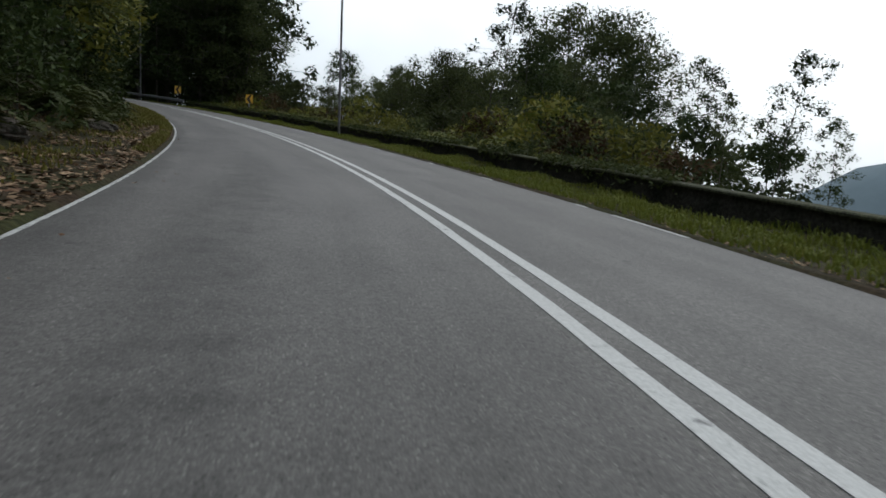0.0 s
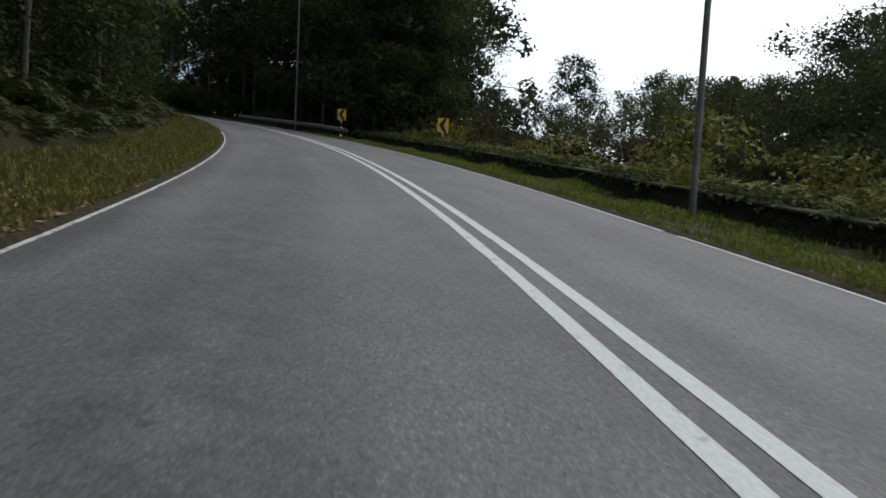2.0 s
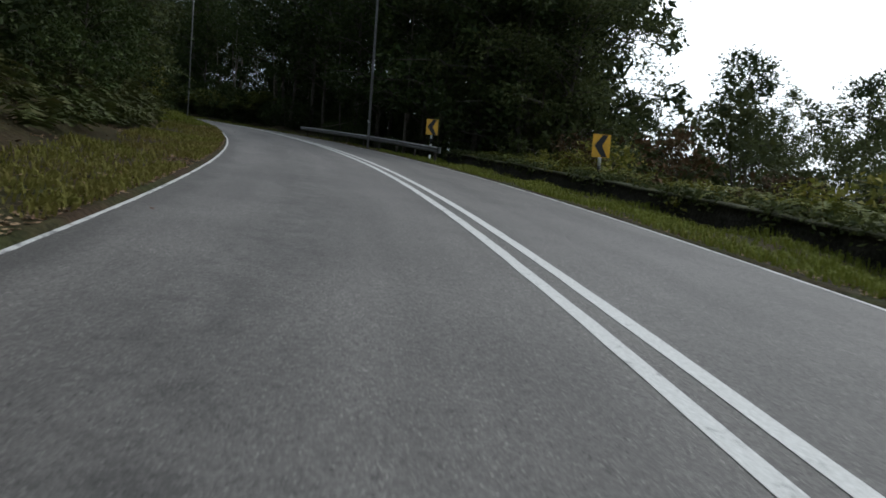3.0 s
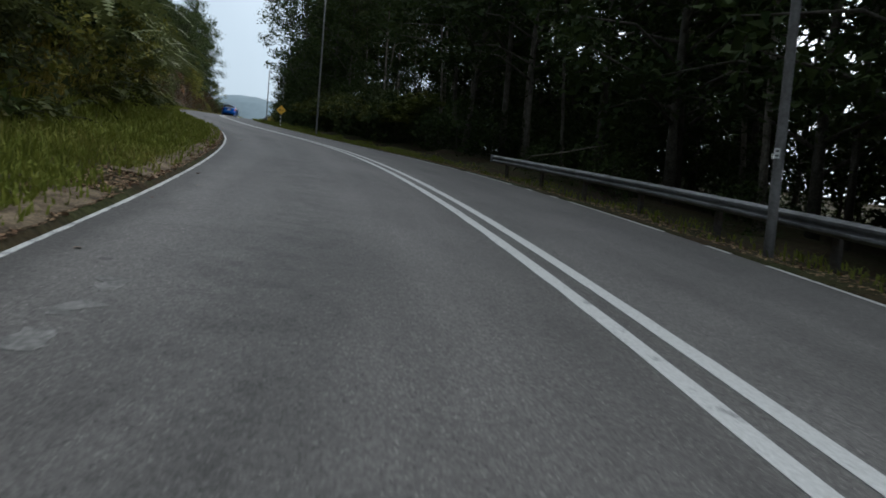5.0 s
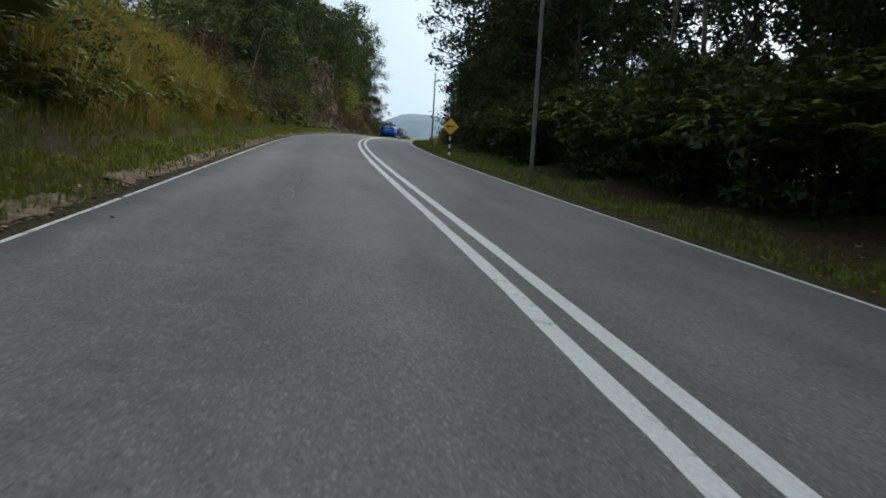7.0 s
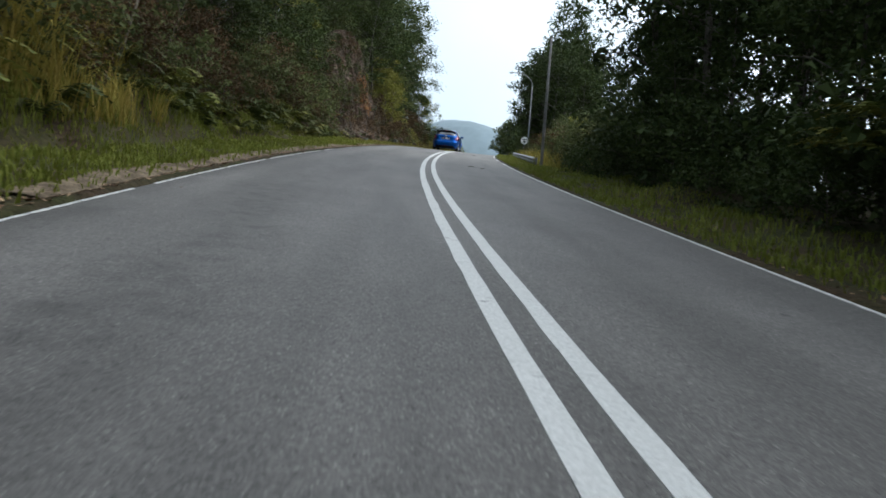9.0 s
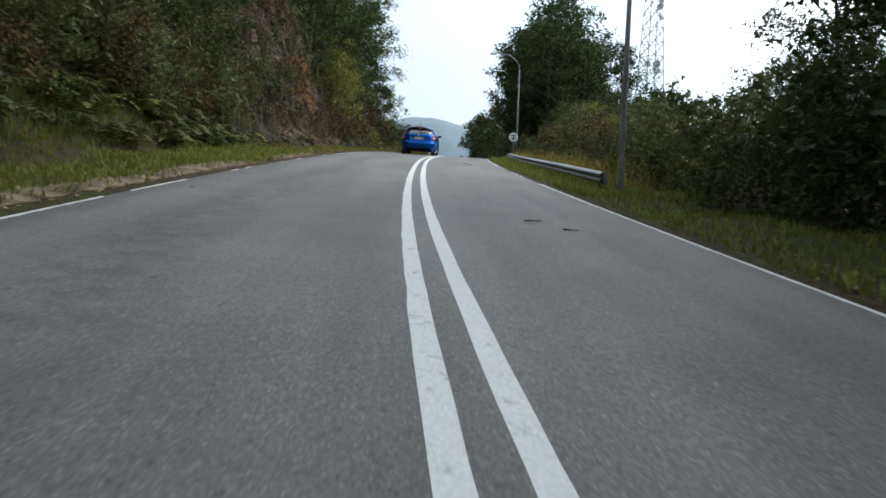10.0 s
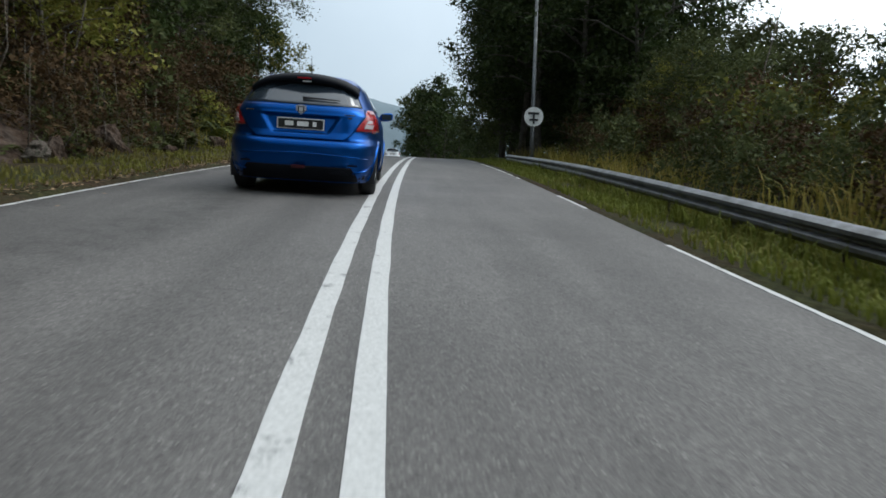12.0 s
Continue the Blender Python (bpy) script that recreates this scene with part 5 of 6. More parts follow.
def chevron_sign(s, lat, lift, width=0.44, height=0.57):
    q = ground_at(s, lat)
    ob = thing("chevron_sign", "yellow bend sign with a black chevron on striped post", "road sign", pose(q[0], q[1], q[2], 0, 0, math.degrees(heading(s)) - 8), "chevron signs on the bend")
    striped_post(ob, lift)
    panel = part("panel", (box(width, 0.02, height, (0, -0.05, lift + height / 2 - 0.06), 0.004), M_YELLOW), ob)
    bm = bmesh.new()
    c = lift + height / 2 - 0.06
    w, h, k = width * 0.27, height * 0.48, width * 0.36
    xs = [(k, h), (0.02, h), (-w - 0.06, 0), (0.02, -h), (k, -h), (k - w - 0.06 - 0.02 + 0.06, 0)]
    lo = [bm.verts.new((x, -0.0645, c + z)) for x, z in xs]
    hi = [bm.verts.new((x, -0.0605, c + z)) for x, z in xs]
    for idx in ((0, 1, 2, 5), (5, 2, 3, 4)):
        bm.faces.new([lo[i] for i in idx])
        bm.faces.new([hi[i] for i in idx[::-1]])
    for i in range(6):
        bm.faces.new([lo[i], hi[i], hi[(i + 1) % 6], lo[(i + 1) % 6]])
    part("chevron", (bm, M_BLACK), panel)
    return ob


chevron_sign(38.0, 5.0, 1.27, 0.46, 0.57)
chevron_sign(45.6, 3.75, 0.97)


def diamond_sign(s, lat):
    q = ground_at(s, lat)
    ob = thing("warning_sign", "yellow diamond warning sign on a striped post", "road sign", pose(q[0], q[1], q[2], 0, 0, math.degrees(heading(s)) - 4))
    striped_post(ob, 0.9, 0.035, 6)
    bm = box(0.45, 0.02, 0.45, (0, 0, 0), 0.004)
    bmesh.ops.transform(bm, matrix=pose(0, -0.05, 1.12, 0, 45, 0), verts=bm.verts)
    panel = part("panel", (bm, M_YELLOW), ob)
    part("arrow", (box(0.26, 0.004, 0.045, (0.02, -0.064, 1.12)), M_BLACK), panel)
    bm = bmesh.new()
    vs = [bm.verts.new(v) for v in ((-0.09, -0.066, 1.2), (-0.19, -0.066, 1.12), (-0.09, -0.066, 1.04))]
    bm.faces.new(vs)
    bmesh.ops.solidify(bm, geom=bm.faces[:], thickness=0.003)
    part("arrow_head", (bm, M_BLACK), panel)


diamond_sign(86.0, 2.8)


def round_sign(s, lat):
    q = ground_at(s, lat)
    ob = thing("round_sign", "back of a round traffic sign on a grey post", "road sign", pose(q[0], q[1], q[2], 0, 0, math.degrees(heading(s))))
    part("post", tubes("post", [([(0, 0.05, -0.3), (0, 0.05, 1.95)], [0.035, 0.035])], M_GALV, 10), ob)
    bm = bmesh.new()
    bmesh.ops.create_cone(bm, segments=40, radius1=0.33, radius2=0.33, depth=0.012, cap_ends=True)
    bmesh.ops.transform(bm, matrix=pose(0, 0, 1.68, 90), verts=bm.verts)
    disc = part("disc", (bm, M_WHITE), ob)
    for z, w in ((1.79, 0.38), (1.57, 0.3)):
        part("bracket", (box(w, 0.03, 0.07, (0, -0.02, z), 0.004), M_PLASTIC), disc)
    part("strut", (box(0.07, 0.03, 0.4, (0, -0.024, 1.63), 0.004), M_PLASTIC), disc)


round_sign(138.2, 3.75)


def radio_tower():
    ob = thing("radio_tower", "grey lattice telecom tower with dish antennas behind trees", "tower", pose(-146.6, 240, 10))
    runs = []
    h, levels = 62.0, 18
    half = lambda z: 3.6 - 2.2 * z / h
    for sx, sy in ((1, 1), (1, -1), (-1, -1), (-1, 1)):
        part("leg", tubes("leg", [([(sx * half(0), sy * half(0), -4), (sx * half(h), sy * half(h), h)], [0.16, 0.1])], M_GALV, 6), ob)
    cs = [(1, 1), (1, -1), (-1, -1), (-1, 1)]
    for k in range(levels):
        z0, z1 = h * k / levels, h * (k + 1) / levels
        for i in range(4):
            a, b = cs[i], cs[(i + 1) % 4]
            runs.append(([(a[0] * half(z0), a[1] * half(z0), z0), (b[0] * half(z1), b[1] * half(z1), z1)], [0.07, 0.07]))
            runs.append(([(b[0] * half(z0), b[1] * half(z0), z0), (a[0] * half(z1), a[1] * half(z1), z1)], [0.07, 0.07]))
            runs.append(([(a[0] * half(z1), a[1] * half(z1), z1), (b[0] * half(z1), b[1] * half(z1), z1)], [0.07, 0.07]))
    part("bracing", tubes("bracing", runs, M_GALV, 4), ob)
    rng = np.random.RandomState(4)
    for k in range(9):
        bm = bmesh.new()
        r = rng.uniform(0.6, 1.1)
        bmesh.ops.create_uvsphere(bm, u_segments=14, v_segments=8, radius=r)
        bmesh.ops.delete(bm, geom=[v for v in bm.verts if v.co.z < -0.05], context="VERTS")
        bmesh.ops.solidify(bm, geom=bm.faces[:], thickness=0.03)
        z = rng.uniform(40, 60)
        a = rng.uniform(0, 6.28)
        bmesh.ops.transform(bm, matrix=pose(math.cos(a) * (half(z) + 0.5), math.sin(a) * (half(z) + 0.5), z, 90, 0, math.degrees(a) + 90) @ Matrix.Diagonal((1, 1, 0.5, 1)), verts=bm.verts)
        part("dish", (bm, M_WHITE), ob)


radio_tower()


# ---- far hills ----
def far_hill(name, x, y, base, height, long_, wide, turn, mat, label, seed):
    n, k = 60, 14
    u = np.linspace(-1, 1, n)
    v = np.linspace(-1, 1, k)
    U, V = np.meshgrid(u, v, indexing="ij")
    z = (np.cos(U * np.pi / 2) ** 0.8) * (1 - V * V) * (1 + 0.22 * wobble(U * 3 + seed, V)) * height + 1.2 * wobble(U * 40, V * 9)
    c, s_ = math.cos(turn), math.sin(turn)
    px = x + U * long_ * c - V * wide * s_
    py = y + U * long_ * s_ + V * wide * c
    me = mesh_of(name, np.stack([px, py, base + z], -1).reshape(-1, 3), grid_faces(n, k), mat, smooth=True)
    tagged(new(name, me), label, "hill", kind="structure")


far_hill("backdrop_hill", -775, 845, 10, 122, 360, 160, radians(38), M_HILL, "distant forested hill with blue haze painted in", 1)
far_hill("backdrop_hill_near", -300, 420, 10, 26, 160, 60, radians(38), M_HILL_NEAR, "wooded ridge beyond the crest with haze painted in", 2)
far_hill("backdrop_hill_valley", 275, 222, -75, 108, 200, 90, radians(-35), M_HILL, "hill across the valley with blue haze painted in", 3)


# ---- cars ----
def tail_depth(z):
    return np.interp(z, [0.18, 0.3, 0.44, 0.5, 0.53, 0.62, 0.67, 0.7, 0.78, 0.92, 1.04, 1.1, 1.3, 1.4, 1.465, 1.495], [0.16, 0.08, 0.035, 0.012, 0.0, 0.0, 0.02, 0.1, 0.13, 0.15, 0.165, 0.2, 0.37, 0.47, 0.6, 0.85])


def nose(z):
    return np.interp(z, [0.18, 0.35, 0.55, 0.7, 0.82, 0.92, 0.98, 1.03, 1.25, 1.4, 1.465, 1.495], [4.28, 4.38, 4.4, 4.34, 4.1, 3.6, 3.2, 3.05, 2.5, 2.1, 1.85, 1.6])


def half_width(z):
    return np.interp(z, [0.18, 0.3, 0.5, 0.66, 0.72, 0.9, 1.0, 1.06, 1.2, 1.33, 1.415, 1.465, 1.495], [0.83, 0.88, 0.9, 0.9, 0.885, 0.885, 0.855, 0.82, 0.745, 0.67, 0.6, 0.52, 0.38])


def roundness(z):
    return np.interp(z, [0.18, 0.7, 1.0, 1.1, 1.52], [5.5, 5.5, 5.0, 4.2, 3.4])


def tail(x, z):
    """y of the rear surface."""
    a, b = tail_depth(z), nose(z)
    k = np.clip(1 - np.abs(x / half_width(z)) ** roundness(z), 0, 1) ** (1 / roundness(z))
    return (a + b) / 2 - (b - a) / 2 * k


def flank(y, z):
    """x of the side surface."""
    a, b = tail_depth(z), nose(z)
    return half_width(z) * np.clip(1 - np.abs((y - (a + b) / 2) / ((b - a) / 2)) ** roundness(z), 0, 1) ** (1 / roundness(z))


def patch(name, xyz, mat, parent, label="", thick=0.004, turn=False):
    nu, nv = xyz.shape[:2]
    f = grid_faces(nu, nv)
    me = mesh_of(name, xyz.reshape(-1, 3), f[:, ::-1] if turn else f, mat, smooth=True)
    bm = bmesh.new()
    bm.from_mesh(me)
    bmesh.ops.solidify(bm, geom=bm.faces[:], thickness=thick)
    bm.to_mesh(me)
    bm.free()
    return part(name, me, parent, label)


def rear_patch(name, inner, outer, z0, z1, off, mat, parent, label="", nu=14, nv=10):
    """A panel on the tail between two lines x = inner(z) and x = outer(z)."""
    z = np.linspace(z0, z1, nv)
    u = np.sin(np.linspace(-1, 1, nu) * math.pi / 2) * 0.5 + 0.5
    X = np.stack([inner(z) + (outer(z) - inner(z)) * t for t in u])
    Z = np.broadcast_to(z, X.shape)
    return patch(name, np.stack([X, tail(X, Z) - off, Z], -1), mat, parent, label)


def side_patch(name, y0, y1, z0, z1, side, off, mat, parent, label="", nu=10, nv=8):
    z = np.linspace(z0, z1, nv)
    Y = np.stack([y0(z) + (y1(z) - y0(z)) * t for t in np.linspace(0, 1, nu)])
    Z = np.broadcast_to(z, Y.shape)
    return patch(name, np.stack([side * (flank(Y, Z) + off), Y, Z], -1), mat, parent, label, turn=side > 0)


def lathe(profile, n=36):
    """A ring turned about the x axis from (x, r) pairs."""
    verts, faces = [], []
    k = len(profile)
    for i in range(n):
        a = 2 * math.pi * i / n
        verts += [(x, r * math.cos(a), r * math.sin(a)) for x, r in profile]
    for i in range(n):
        for j in range(k - 1):
            p, q = i * k + j, ((i + 1) % n) * k + j
            faces.append((p, q, q + 1, p + 1))
    return verts, faces


TYRE = mesh_of("tyre", *lathe([(-0.1, 0.2), (-0.105, 0.27), (-0.09, 0.31), (-0.05, 0.32), (0.05, 0.32), (0.09, 0.31), (0.105, 0.27), (0.1, 0.2)]), M_RUBBER, smooth=True)


def rim_mesh():
    v, f = lathe([(-0.08, 0.205), (0.085, 0.205), (0.095, 0.19), (0.07, 0.175), (-0.08, 0.175)])
    for k in range(5):
        a = 2 * math.pi * k / 5
        c, s = math.cos(a), math.sin(a)
        o = len(v)
        for x in (0.045, 0.08):
            for r, w in ((0.03, 0.035), (0.18, 0.022)):
                for g in (-1, 1):
                    v.append((x, r * c - g * w * s, r * s + g * w * c))
        f += [tuple(i + o for i in q) for q in ((4, 5, 7, 6), (0, 2, 3, 1), (0, 4, 6, 2), (1, 3, 7, 5), (2, 6, 7, 3), (0, 1, 5, 4))]
    v2, f2 = lathe([(0.04, 0.001), (0.04, 0.05), (0.085, 0.045), (0.09, 0.001)], 16)
    o = len(v)
    v += v2
    f += [tuple(i + o for i in q) for q in f2]
    return mesh_of("rim", v, f, M_ALLOY)


RIM = rim_mesh()


def car(m, paint, label):
    ob = thing("car", label, "car", m)
    # painted shell
    zs = np.concatenate([np.linspace(0.18, 0.62, 16), np.linspace(0.64, 0.8, 8), np.linspace(0.83, 1.04, 8), np.linspace(1.07, 1.465, 14), [1.482, 1.495]])
    n = 96
    a = np.arange(n) / n * 2 * np.pi
    rings = []
    for z in zs:
        e = 2 / roundness(z)
        ya, yb, hw = tail_depth(z), nose(z), half_width(z)
        c, s = np.cos(a), np.sin(a)
        rings.append(np.stack([hw * np.sign(c) * np.abs(c) ** e, (ya + yb) / 2 + (yb - ya) / 2 * np.sign(s) * np.abs(s) ** e, np.full(n, z)], -1))
    v = np.concatenate(rings)
    i = np.arange(len(zs) * n).reshape(len(zs), n)
    f = np.stack([i[:-1], np.roll(i, -1, 1)[:-1], np.roll(i, -1, 1)[1:], i[1:]], -1).reshape(-1, 4)
    mid = v[f].mean(1)
    hole = np.zeros(len(f), bool)
    for y in (0.86, 3.46):
        hole |= (np.hypot(mid[:, 1] - y, mid[:, 2] - 0.32) < 0.375) & (np.abs(mid[:, 0]) > 0.55)
    faces = [tuple(int(k) for k in q) for q in f[~hole]] + [tuple(int(k) for k in i[-1])]
    body = part("body", mesh_of("body", v, faces, paint, smooth=True), ob)
    part("underbody", (box(1.5, 3.9, 0.3, (0, 2.2, 0.33), 0.05), M_PLASTIC), ob)
    for y in (0.86, 3.46):
        for side in (1, -1):
            vv, ff = lathe([(0.0, 0.37), (0.03, 0.395), (0.05, 0.37)], 40)
            base = float(flank(np.array(y), np.array(0.55))) - 0.025
            vv = [(side * (float(flank(np.array(p + y), np.array(max(0.18, q + 0.32)))) + x - 0.035), p + y, q + 0.32) for x, p, q in vv]
            keep = [q for q in ff if min(vv[k][2] for k in q) > 0.19]
            part("arch_lip", mesh_of("arch_lip", vv, keep, paint, smooth=True), body)
            vv, ff = lathe([(0.0, 0.372), (-0.28, 0.372), (-0.28, 0.05)], 30)
            vv = [(side * (x + base + 0.01), p + y, q + 0.32) for x, p, q in vv]
            keep = [q for q in ff if min(vv[k][2] for k in q) > 0.15]
            part("arch_liner", mesh_of("arch_liner", vv, keep, M_PLASTIC, smooth=True), body)
            wheel = new("wheel")
            wheel.parent = ob
            wheel.matrix_basis = pose(side * 0.765, y, 0.32, 0, 0, 0 if side > 0 else 180)
            part("tyre", TYRE, wheel)
            part("rim", RIM, wheel, "five-spoke alloy rim")
    # tailgate glass and spoiler
    glass = rear_patch("rear_window", lambda z: -half_width(z) * 0.86, lambda z: half_width(z) * 0.86, 1.1, 1.4, 0.006, M_CARGLASS, ob, "tinted rear window")
    xs = np.linspace(-1, 1, 25)
    sec = [(0.78, 1.5), (0.5, 1.492), (0.36, 1.462), (0.3, 1.43), (0.3, 1.4), (0.34, 1.37), (0.4, 1.36), (0.5, 1.38)]
    sp = np.array([[(x * 0.63, y + 0.16 * x * x, z - 0.1 * x * x - 0.05 * x ** 6) for y, z in sec + sec[:1]] for x in xs])
    me = mesh_of("spoiler", sp.reshape(-1, 3), grid_faces(25, len(sec) + 1), M_TRIM, smooth=True)
    bm = bmesh.new()
    bm.from_mesh(me)
    bmesh.ops.remove_doubles(bm, verts=bm.verts, dist=1e-5)
    bmesh.ops.holes_fill(bm, edges=bm.edges[:])
    bmesh.ops.recalc_face_normals(bm, faces=bm.faces[:])
    bm.to_mesh(me)
    bm.free()
    spoiler = part("spoiler", me, ob, "gloss black roof spoiler")
    part("brake_light", (box(0.16, 0.012, 0.018, (0, 0.298, 1.415), 0.004), M_RED), spoiler)
    part("sticker", (box(0.1, 0.003, 0.028, (0.03, 0.318, 1.385), 0.001), M_WHITE), spoiler)
    # wiper
    wz = lambda x: 1.18 - 0.03 * abs(x - 0.1)
    part("wiper", tubes("wiper", [([(x, float(tail(np.array(x), np.array(wz(x)))) - 0.035, wz(x)) for x in np.linspace(0.0, 0.43, 8)], [0.016, 0.014, 0.012, 0.011, 0.01, 0.009, 0.008, 0.006])], M_PLASTIC, 8), glass)
    # lamps
    for side in (1, -1):
        inner = lambda z: np.interp(z, [0.81, 0.83, 1.0, 1.085], [0.64, 0.635, 0.71, 0.745])
        edge = lambda z: half_width(z) * 0.992
        if side > 0:
            lamp = rear_patch("tail_light", inner, edge, 0.815, 1.085, 0.034, M_RED, ob, "red tail light with clear centre")
            rear_patch("lamp_insert", lambda z: inner(z) + 0.075 + 0.05 * (0.97 - z), lambda z: edge(z) * 0.95, 0.852, 0.958, 0.042, M_CLEAR, lamp, "clear lens")
            rear_patch("lamp_bar", lambda z: inner(z) + 0.09, lambda z: edge(z) * 0.955, 0.905, 0.918, 0.047, M_RED, lamp)
        else:
            lamp = rear_patch("tail_light", lambda z: -edge(z), lambda z: -inner(z), 0.815, 1.085, 0.034, M_RED, ob, "red tail light with clear centre")
            rear_patch("lamp_insert", lambda z: -edge(z) * 0.95, lambda z: -inner(z) - 0.075 - 0.05 * (0.97 - z), 0.852, 0.958, 0.042, M_CLEAR, lamp, "clear lens")
            rear_patch("lamp_bar", lambda z: -edge(z) * 0.955, lambda z: -inner(z) - 0.09, 0.905, 0.918, 0.047, M_RED, lamp)
        side_patch("lamp_side", lambda z: tail_depth(z) + 0.3, lambda z: tail_depth(z) + 0.5 - 0.2 * (1.03 - z), 0.8, 1.06, side, 0.008, M_RED, lamp)
        # side windows, mirror
        side_patch("side_window", lambda z: 1.0 + 0.9 * (z - 1.08), lambda z: 1.78 + 0 * z, 1.08, 1.38, side, 0.006, M_CARGLASS, ob, "tinted side window")
        side_patch("side_window", lambda z: 1.86 + 0 * z, lambda z: 2.9 - 1.9 * (z - 1.08), 1.08, 1.38, side, 0.006, M_CARGLASS, ob, "tinted side window")
        bm = bmesh.new()
        bmesh.ops.create_icosphere(bm, subdivisions=3, radius=1)
        for v in bm.verts:
            v.co = Vector([math.copysign(abs(c) ** 0.6, c) for c in v.co])
            v.co = Vector((side * 0.93 + v.co.x * 0.1, 2.72 + v.co.y * 0.08 - 0.02 * abs(v.co.z), 1.06 + v.co.z * 0.066 + side * v.co.x * 0.012))
        for q in bm.faces:
            q.smooth = True
        mirror = part("mirror", (bm, paint), ob)
        part("mirror_glass", (box(0.145, 0.008, 0.085, (side * 0.93, 2.636, 1.06), 0.003), M_CARGLASS), mirror)
        part("mirror_arm", (box(0.24, 0.09, 0.06, (side * 0.78, 2.74, 1.025), 0.02), M_PLASTIC), mirror)
        # bumper flick
        fl = [(side * 0.62, -0.01, 0.3), (side * 0.74, 0.02, 0.33), (side * 0.83, 0.11, 0.4)]
        part("bumper_flick", tubes("bumper_flick", [([(x, float(tail(np.array(x), np.array(z))) - 0.02, z) for x, _, z in fl], [0.012, 0.02, 0.014])], paint, 8), body)
        part("reflector", (box(0.14, 0.01, 0.02, (side * 0.6, float(tail(np.array(0.6), np.array(0.4))) - 0.012, 0.4), 0.003), M_TRIM), body)
    # tailgate: a panel of its own, with the trapezoid recess for the plate pressed into it
    z = np.concatenate([np.linspace(0.7, 0.98, 26), np.linspace(0.985, 1.085, 8)])
    u = np.linspace(-1, 1, 61)
    wide = np.interp(z, [0.7, 0.78, 1.0, 1.085], [0.5, 0.6, 0.74, 0.72])
    X = u[:, None] * wide[None]
    Z = np.broadcast_to(z, X.shape)
    inner = np.clip((np.interp(Z, [0.765, 0.965], [0.33, 0.45]) - np.abs(X)) / 0.025, 0, 1) * np.clip((Z - 0.745) / 0.03, 0, 1) * np.clip((0.968 - Z) / 0.014, 0, 1)
    ledge = np.clip(1 - np.abs(Z - 0.985) / 0.016, 0, 1) * np.clip((0.5 - np.abs(X)) / 0.05, 0, 1)
    tailgate = patch("tailgate", np.stack([X, tail(X, Z) - 0.04 + 0.032 * inner - 0.012 * ledge, Z], -1), paint, ob, thick=0.03)
    py = float(tail(np.array(0.0), np.array(0.86))) - 0.008
    plate = part("number_plate", (box(0.54, 0.014, 0.13, (0, py - 0.018, 0.865), 0.004), M_WHITE), ob, "black plate in a pale frame")
    part("plate_face", (box(0.515, 0.006, 0.108, (0, py - 0.026, 0.865)), M_BLACK), plate)
    for x, w in ((-0.13, 0.1), (0.025, 0.13), (0.16, 0.045)):
        part("bar", (box(w, 0.003, 0.055, (x, py - 0.031, 0.865)), M_WHITE), plate)
    # shield emblem, badges
    bm = bmesh.new()
    ey = float(tail(np.array(0.0), np.array(1.03))) - 0.056
    pts = [(-0.06, 1.078), (0.0, 1.092), (0.06, 1.078), (0.058, 1.03), (0.0, 0.968), (-0.058, 1.03)]
    bm.faces.new([bm.verts.new((x, ey, z)) for x, z in pts])
    bmesh.ops.solidify(bm, geom=bm.faces[:], thickness=0.014)
    emblem = part("emblem", (bm, M_SIGNBACK), ob, "chrome shield emblem")
    part("emblem_field", (box(0.074, 0.004, 0.066, (0, ey - 0.004, 1.037), 0.001), M_BLACK), emblem)
    part("emblem_figure", (box(0.044, 0.004, 0.05, (0, ey - 0.008, 1.036), 0.001), M_SIGNBACK), emblem)
    for x, w, z in ((0.53, 0.18, 1.0), (0.56, 0.05, 0.965), (-0.57, 0.12, 1.0)):
        part("badge", (box(w, 0.004, 0.014, (x, float(tail(np.array(x), np.array(z))) - 0.046, z)), M_CHROME), ob)
    # lower bumper
    rear_patch("diffuser", lambda z: -0.6 - 0.08 * np.cos((z - 0.19) * 9), lambda z: 0.6 + 0.08 * np.cos((z - 0.19) * 9), 0.19, 0.37, 0.006, M_TRIM, body, "black lower bumper", 24, 8)
    part("fog_lamp", (box(0.16, 0.012, 0.045, (0, 0.004, 0.36), 0.006), M_RED_DARK), body)
    for k in range(4):
        part("grille_slat", (box(0.22, 0.008, 0.008, (0.46, 0.018, 0.29 + 0.02 * k)), M_TRIM), body)
    crease = lambda x: 0.525 - 0.05 * (x / 0.85) ** 2
    part("bumper_crease", tubes("bumper_crease", [([(x, float(tail(np.array(x), np.array(crease(x)))) - 0.001, crease(x)) for x in np.linspace(-0.84, 0.84, 21)], [0.009] * 21)], paint, 6), body)
    # roof aerial, nose lamps, windscreen
    part("aerial", tubes("aerial", [([(0, 1.0, 1.48), (0, 0.9, 1.74)], [0.007, 0.003])], M_PLASTIC, 6), ob)
    z = np.linspace(1.07, 1.42, 8)
    X = np.stack([half_width(z) * 0.84 * t for t in np.linspace(-1, 1, 14)])
    Z = np.broadcast_to(z, X.shape)
    Y = tail_depth(Z) + nose(Z) - tail(X, Z) + 0.006
    patch("windscreen", np.stack([X, Y, Z], -1), M_CARGLASS, ob, "tinted windscreen", turn=True)
    for side in (1, -1):
        part("headlight", (box(0.36, 0.3, 0.12, (side * 0.62, 4.1, 0.68), 0.05), M_CLEAR), ob)
    return ob


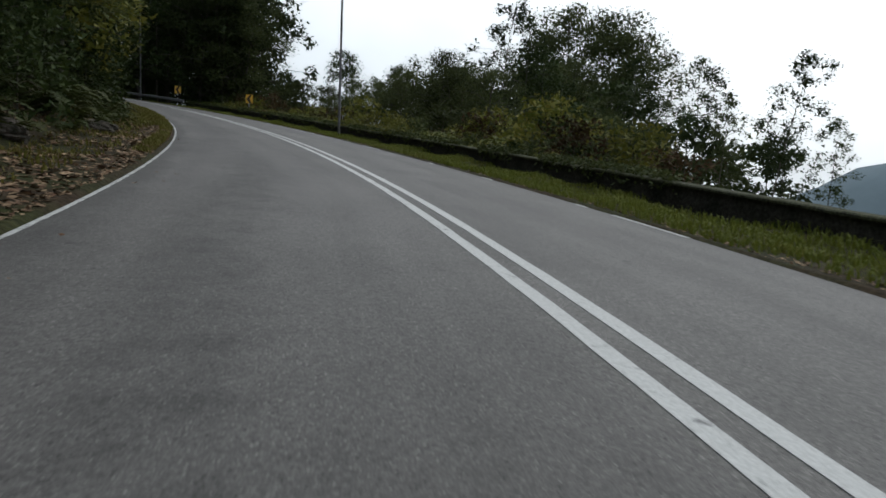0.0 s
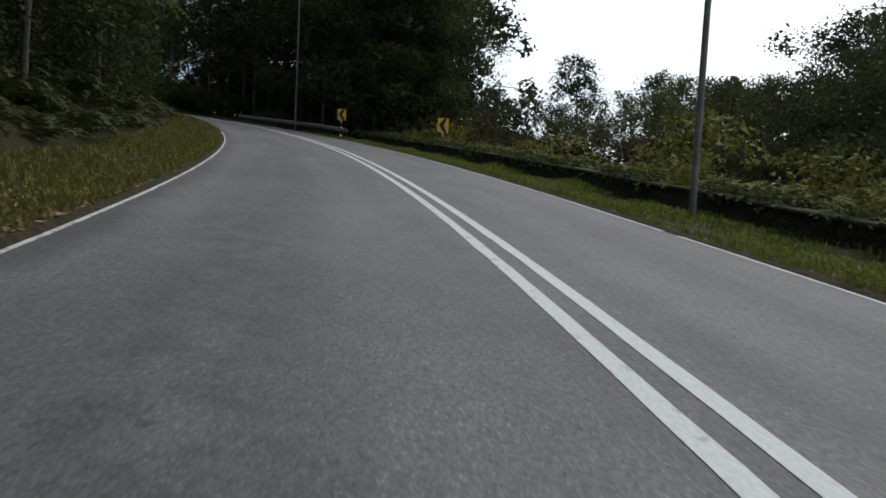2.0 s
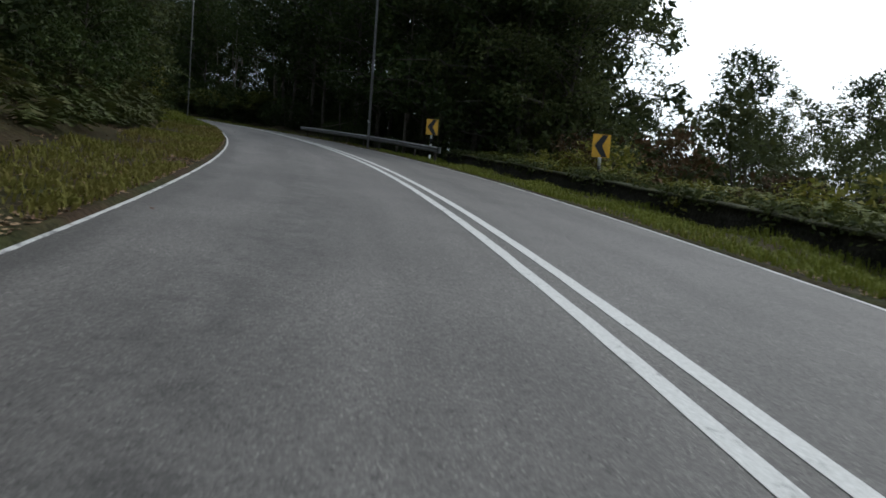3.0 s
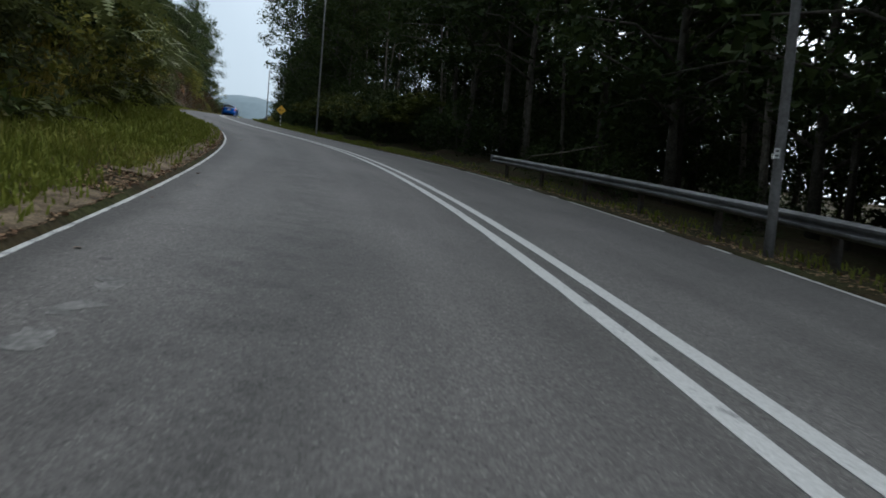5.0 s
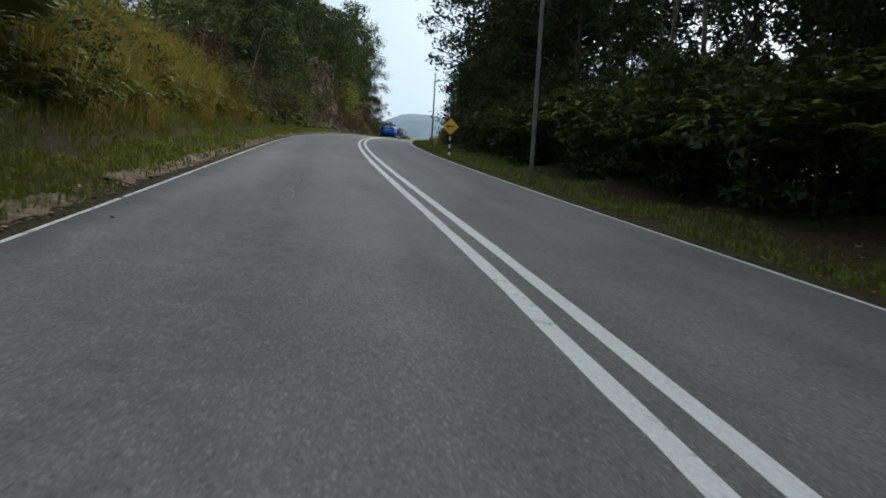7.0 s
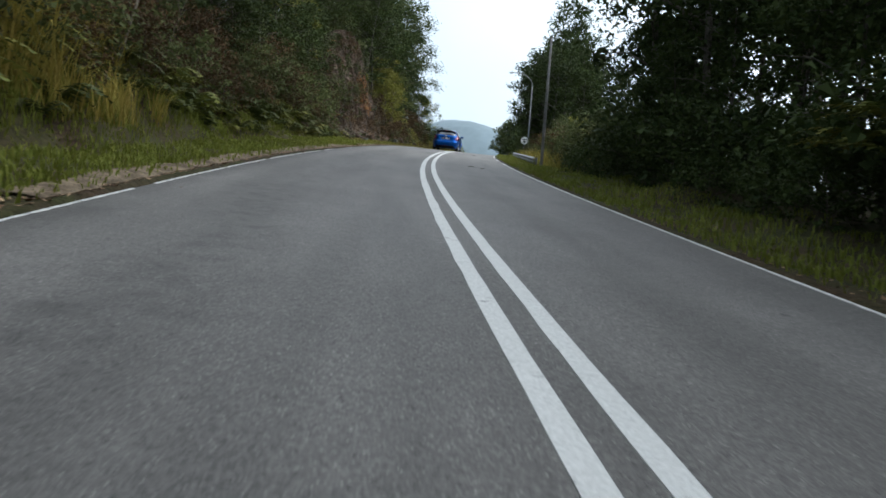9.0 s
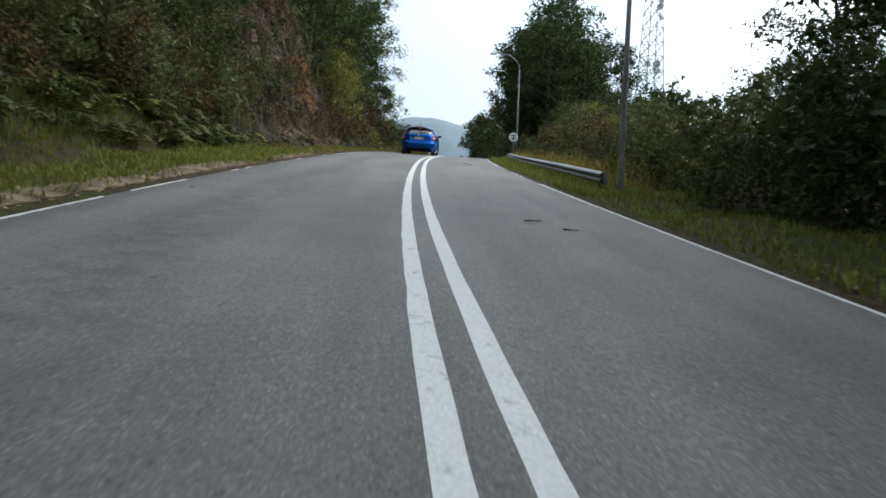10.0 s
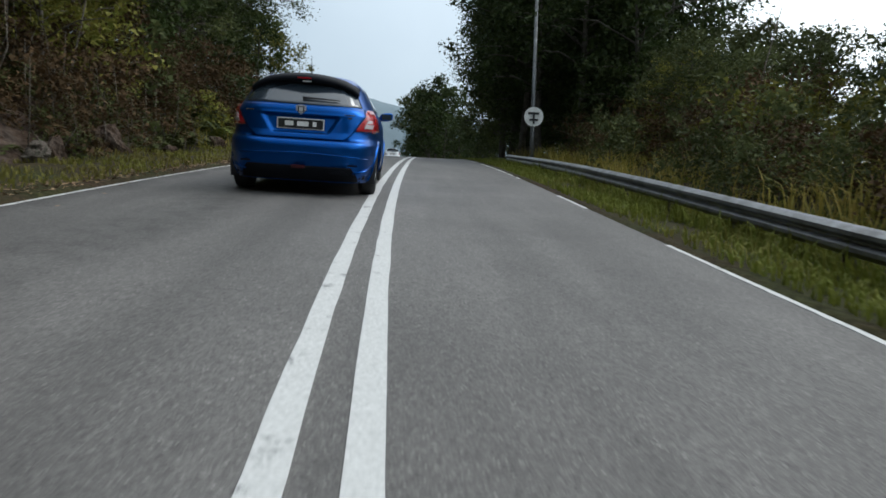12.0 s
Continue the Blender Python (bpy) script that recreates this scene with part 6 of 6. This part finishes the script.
def road_pose(s, lat, turn=0.0):
    q = on_road(s, lat)
    slope = math.degrees(math.atan(float(np.interp(s + 2, S_ALL, G_ALL))))
    lean = math.degrees(float(np.interp(s, S_ALL, B_ALL)))
    return pose(q[0], q[1], q[2]) @ pose(0, 0, 0, 0, 0, math.degrees(heading(s)) + turn) @ pose(0, 0, 0, slope, lean, 0)


car(road_pose(124.6, -0.87, 1.0) @ Matrix.Diagonal((1.02, 1, 0.98, 1)), M_BLUE, "metallic blue hatchback with black spoiler on the road")
car(road_pose(185, -1.4, 0.0), M_CARWHITE, "white hatchback on the road beyond the crest")
car(road_pose(206, -1.2, 0.0), M_BLUE, "small blue hatchback far along the road")


def road_twig(s, lat, turn, seed):
    rng = np.random.RandomState(seed)
    q = on_road(s, lat)
    ob = thing("twig", "small dark broken twig lying on the asphalt", "twig", pose(q[0], q[1], q[2] + 0.012, 0, 0, turn), "twigs on the road")
    part("stem", tubes("stem", [([(x, 0.02 * rng.normal(), 0.004) for x in np.linspace(-0.1, 0.1, 6)], [0.009, 0.009, 0.008, 0.007, 0.005, 0.003])], M_BARK, 6), ob)
    for x, y in ((-0.03, 0.05), (0.03, -0.05)):
        part("side_shoot", tubes("side_shoot", [([(x, 0, 0.004), (x + 0.04, y, 0.006)], [0.006, 0.003])], M_BARK, 5), ob)


for k, (s, a) in enumerate(((99.5, 1.3), (100.0, 1.07), (115.0, 1.26), (114.0, 1.36))):
    road_twig(s, a, 40 * k, 80 + k)


def fallen_branch():
    a, b = on_road(58.0, 3.9, 0.62), on_road(56.4, 4.4, 1.0)
    mid = (a + b) / 2 + np.array([0, 0, -0.03])
    ob = thing("fallen_branch", "thin pale dead branch leaning in the undergrowth behind the rail", "branch", pose(*a))
    tip = b + (b - a) * 0.3
    part("stem", tubes("stem", [([a * 0 - (b - a) * 0.35 - np.array([0, 0, 0.3]), a * 0, mid - a, b - a, tip - a], [0.022, 0.02, 0.018, 0.014, 0.008])], M_PALEBARK, 6), ob)
    part("twig", tubes("twig", [([mid - a, mid - a + np.array([0.1, 0.2, 0.18])], [0.009, 0.004])], M_PALEBARK, 5), ob)


fallen_branch()
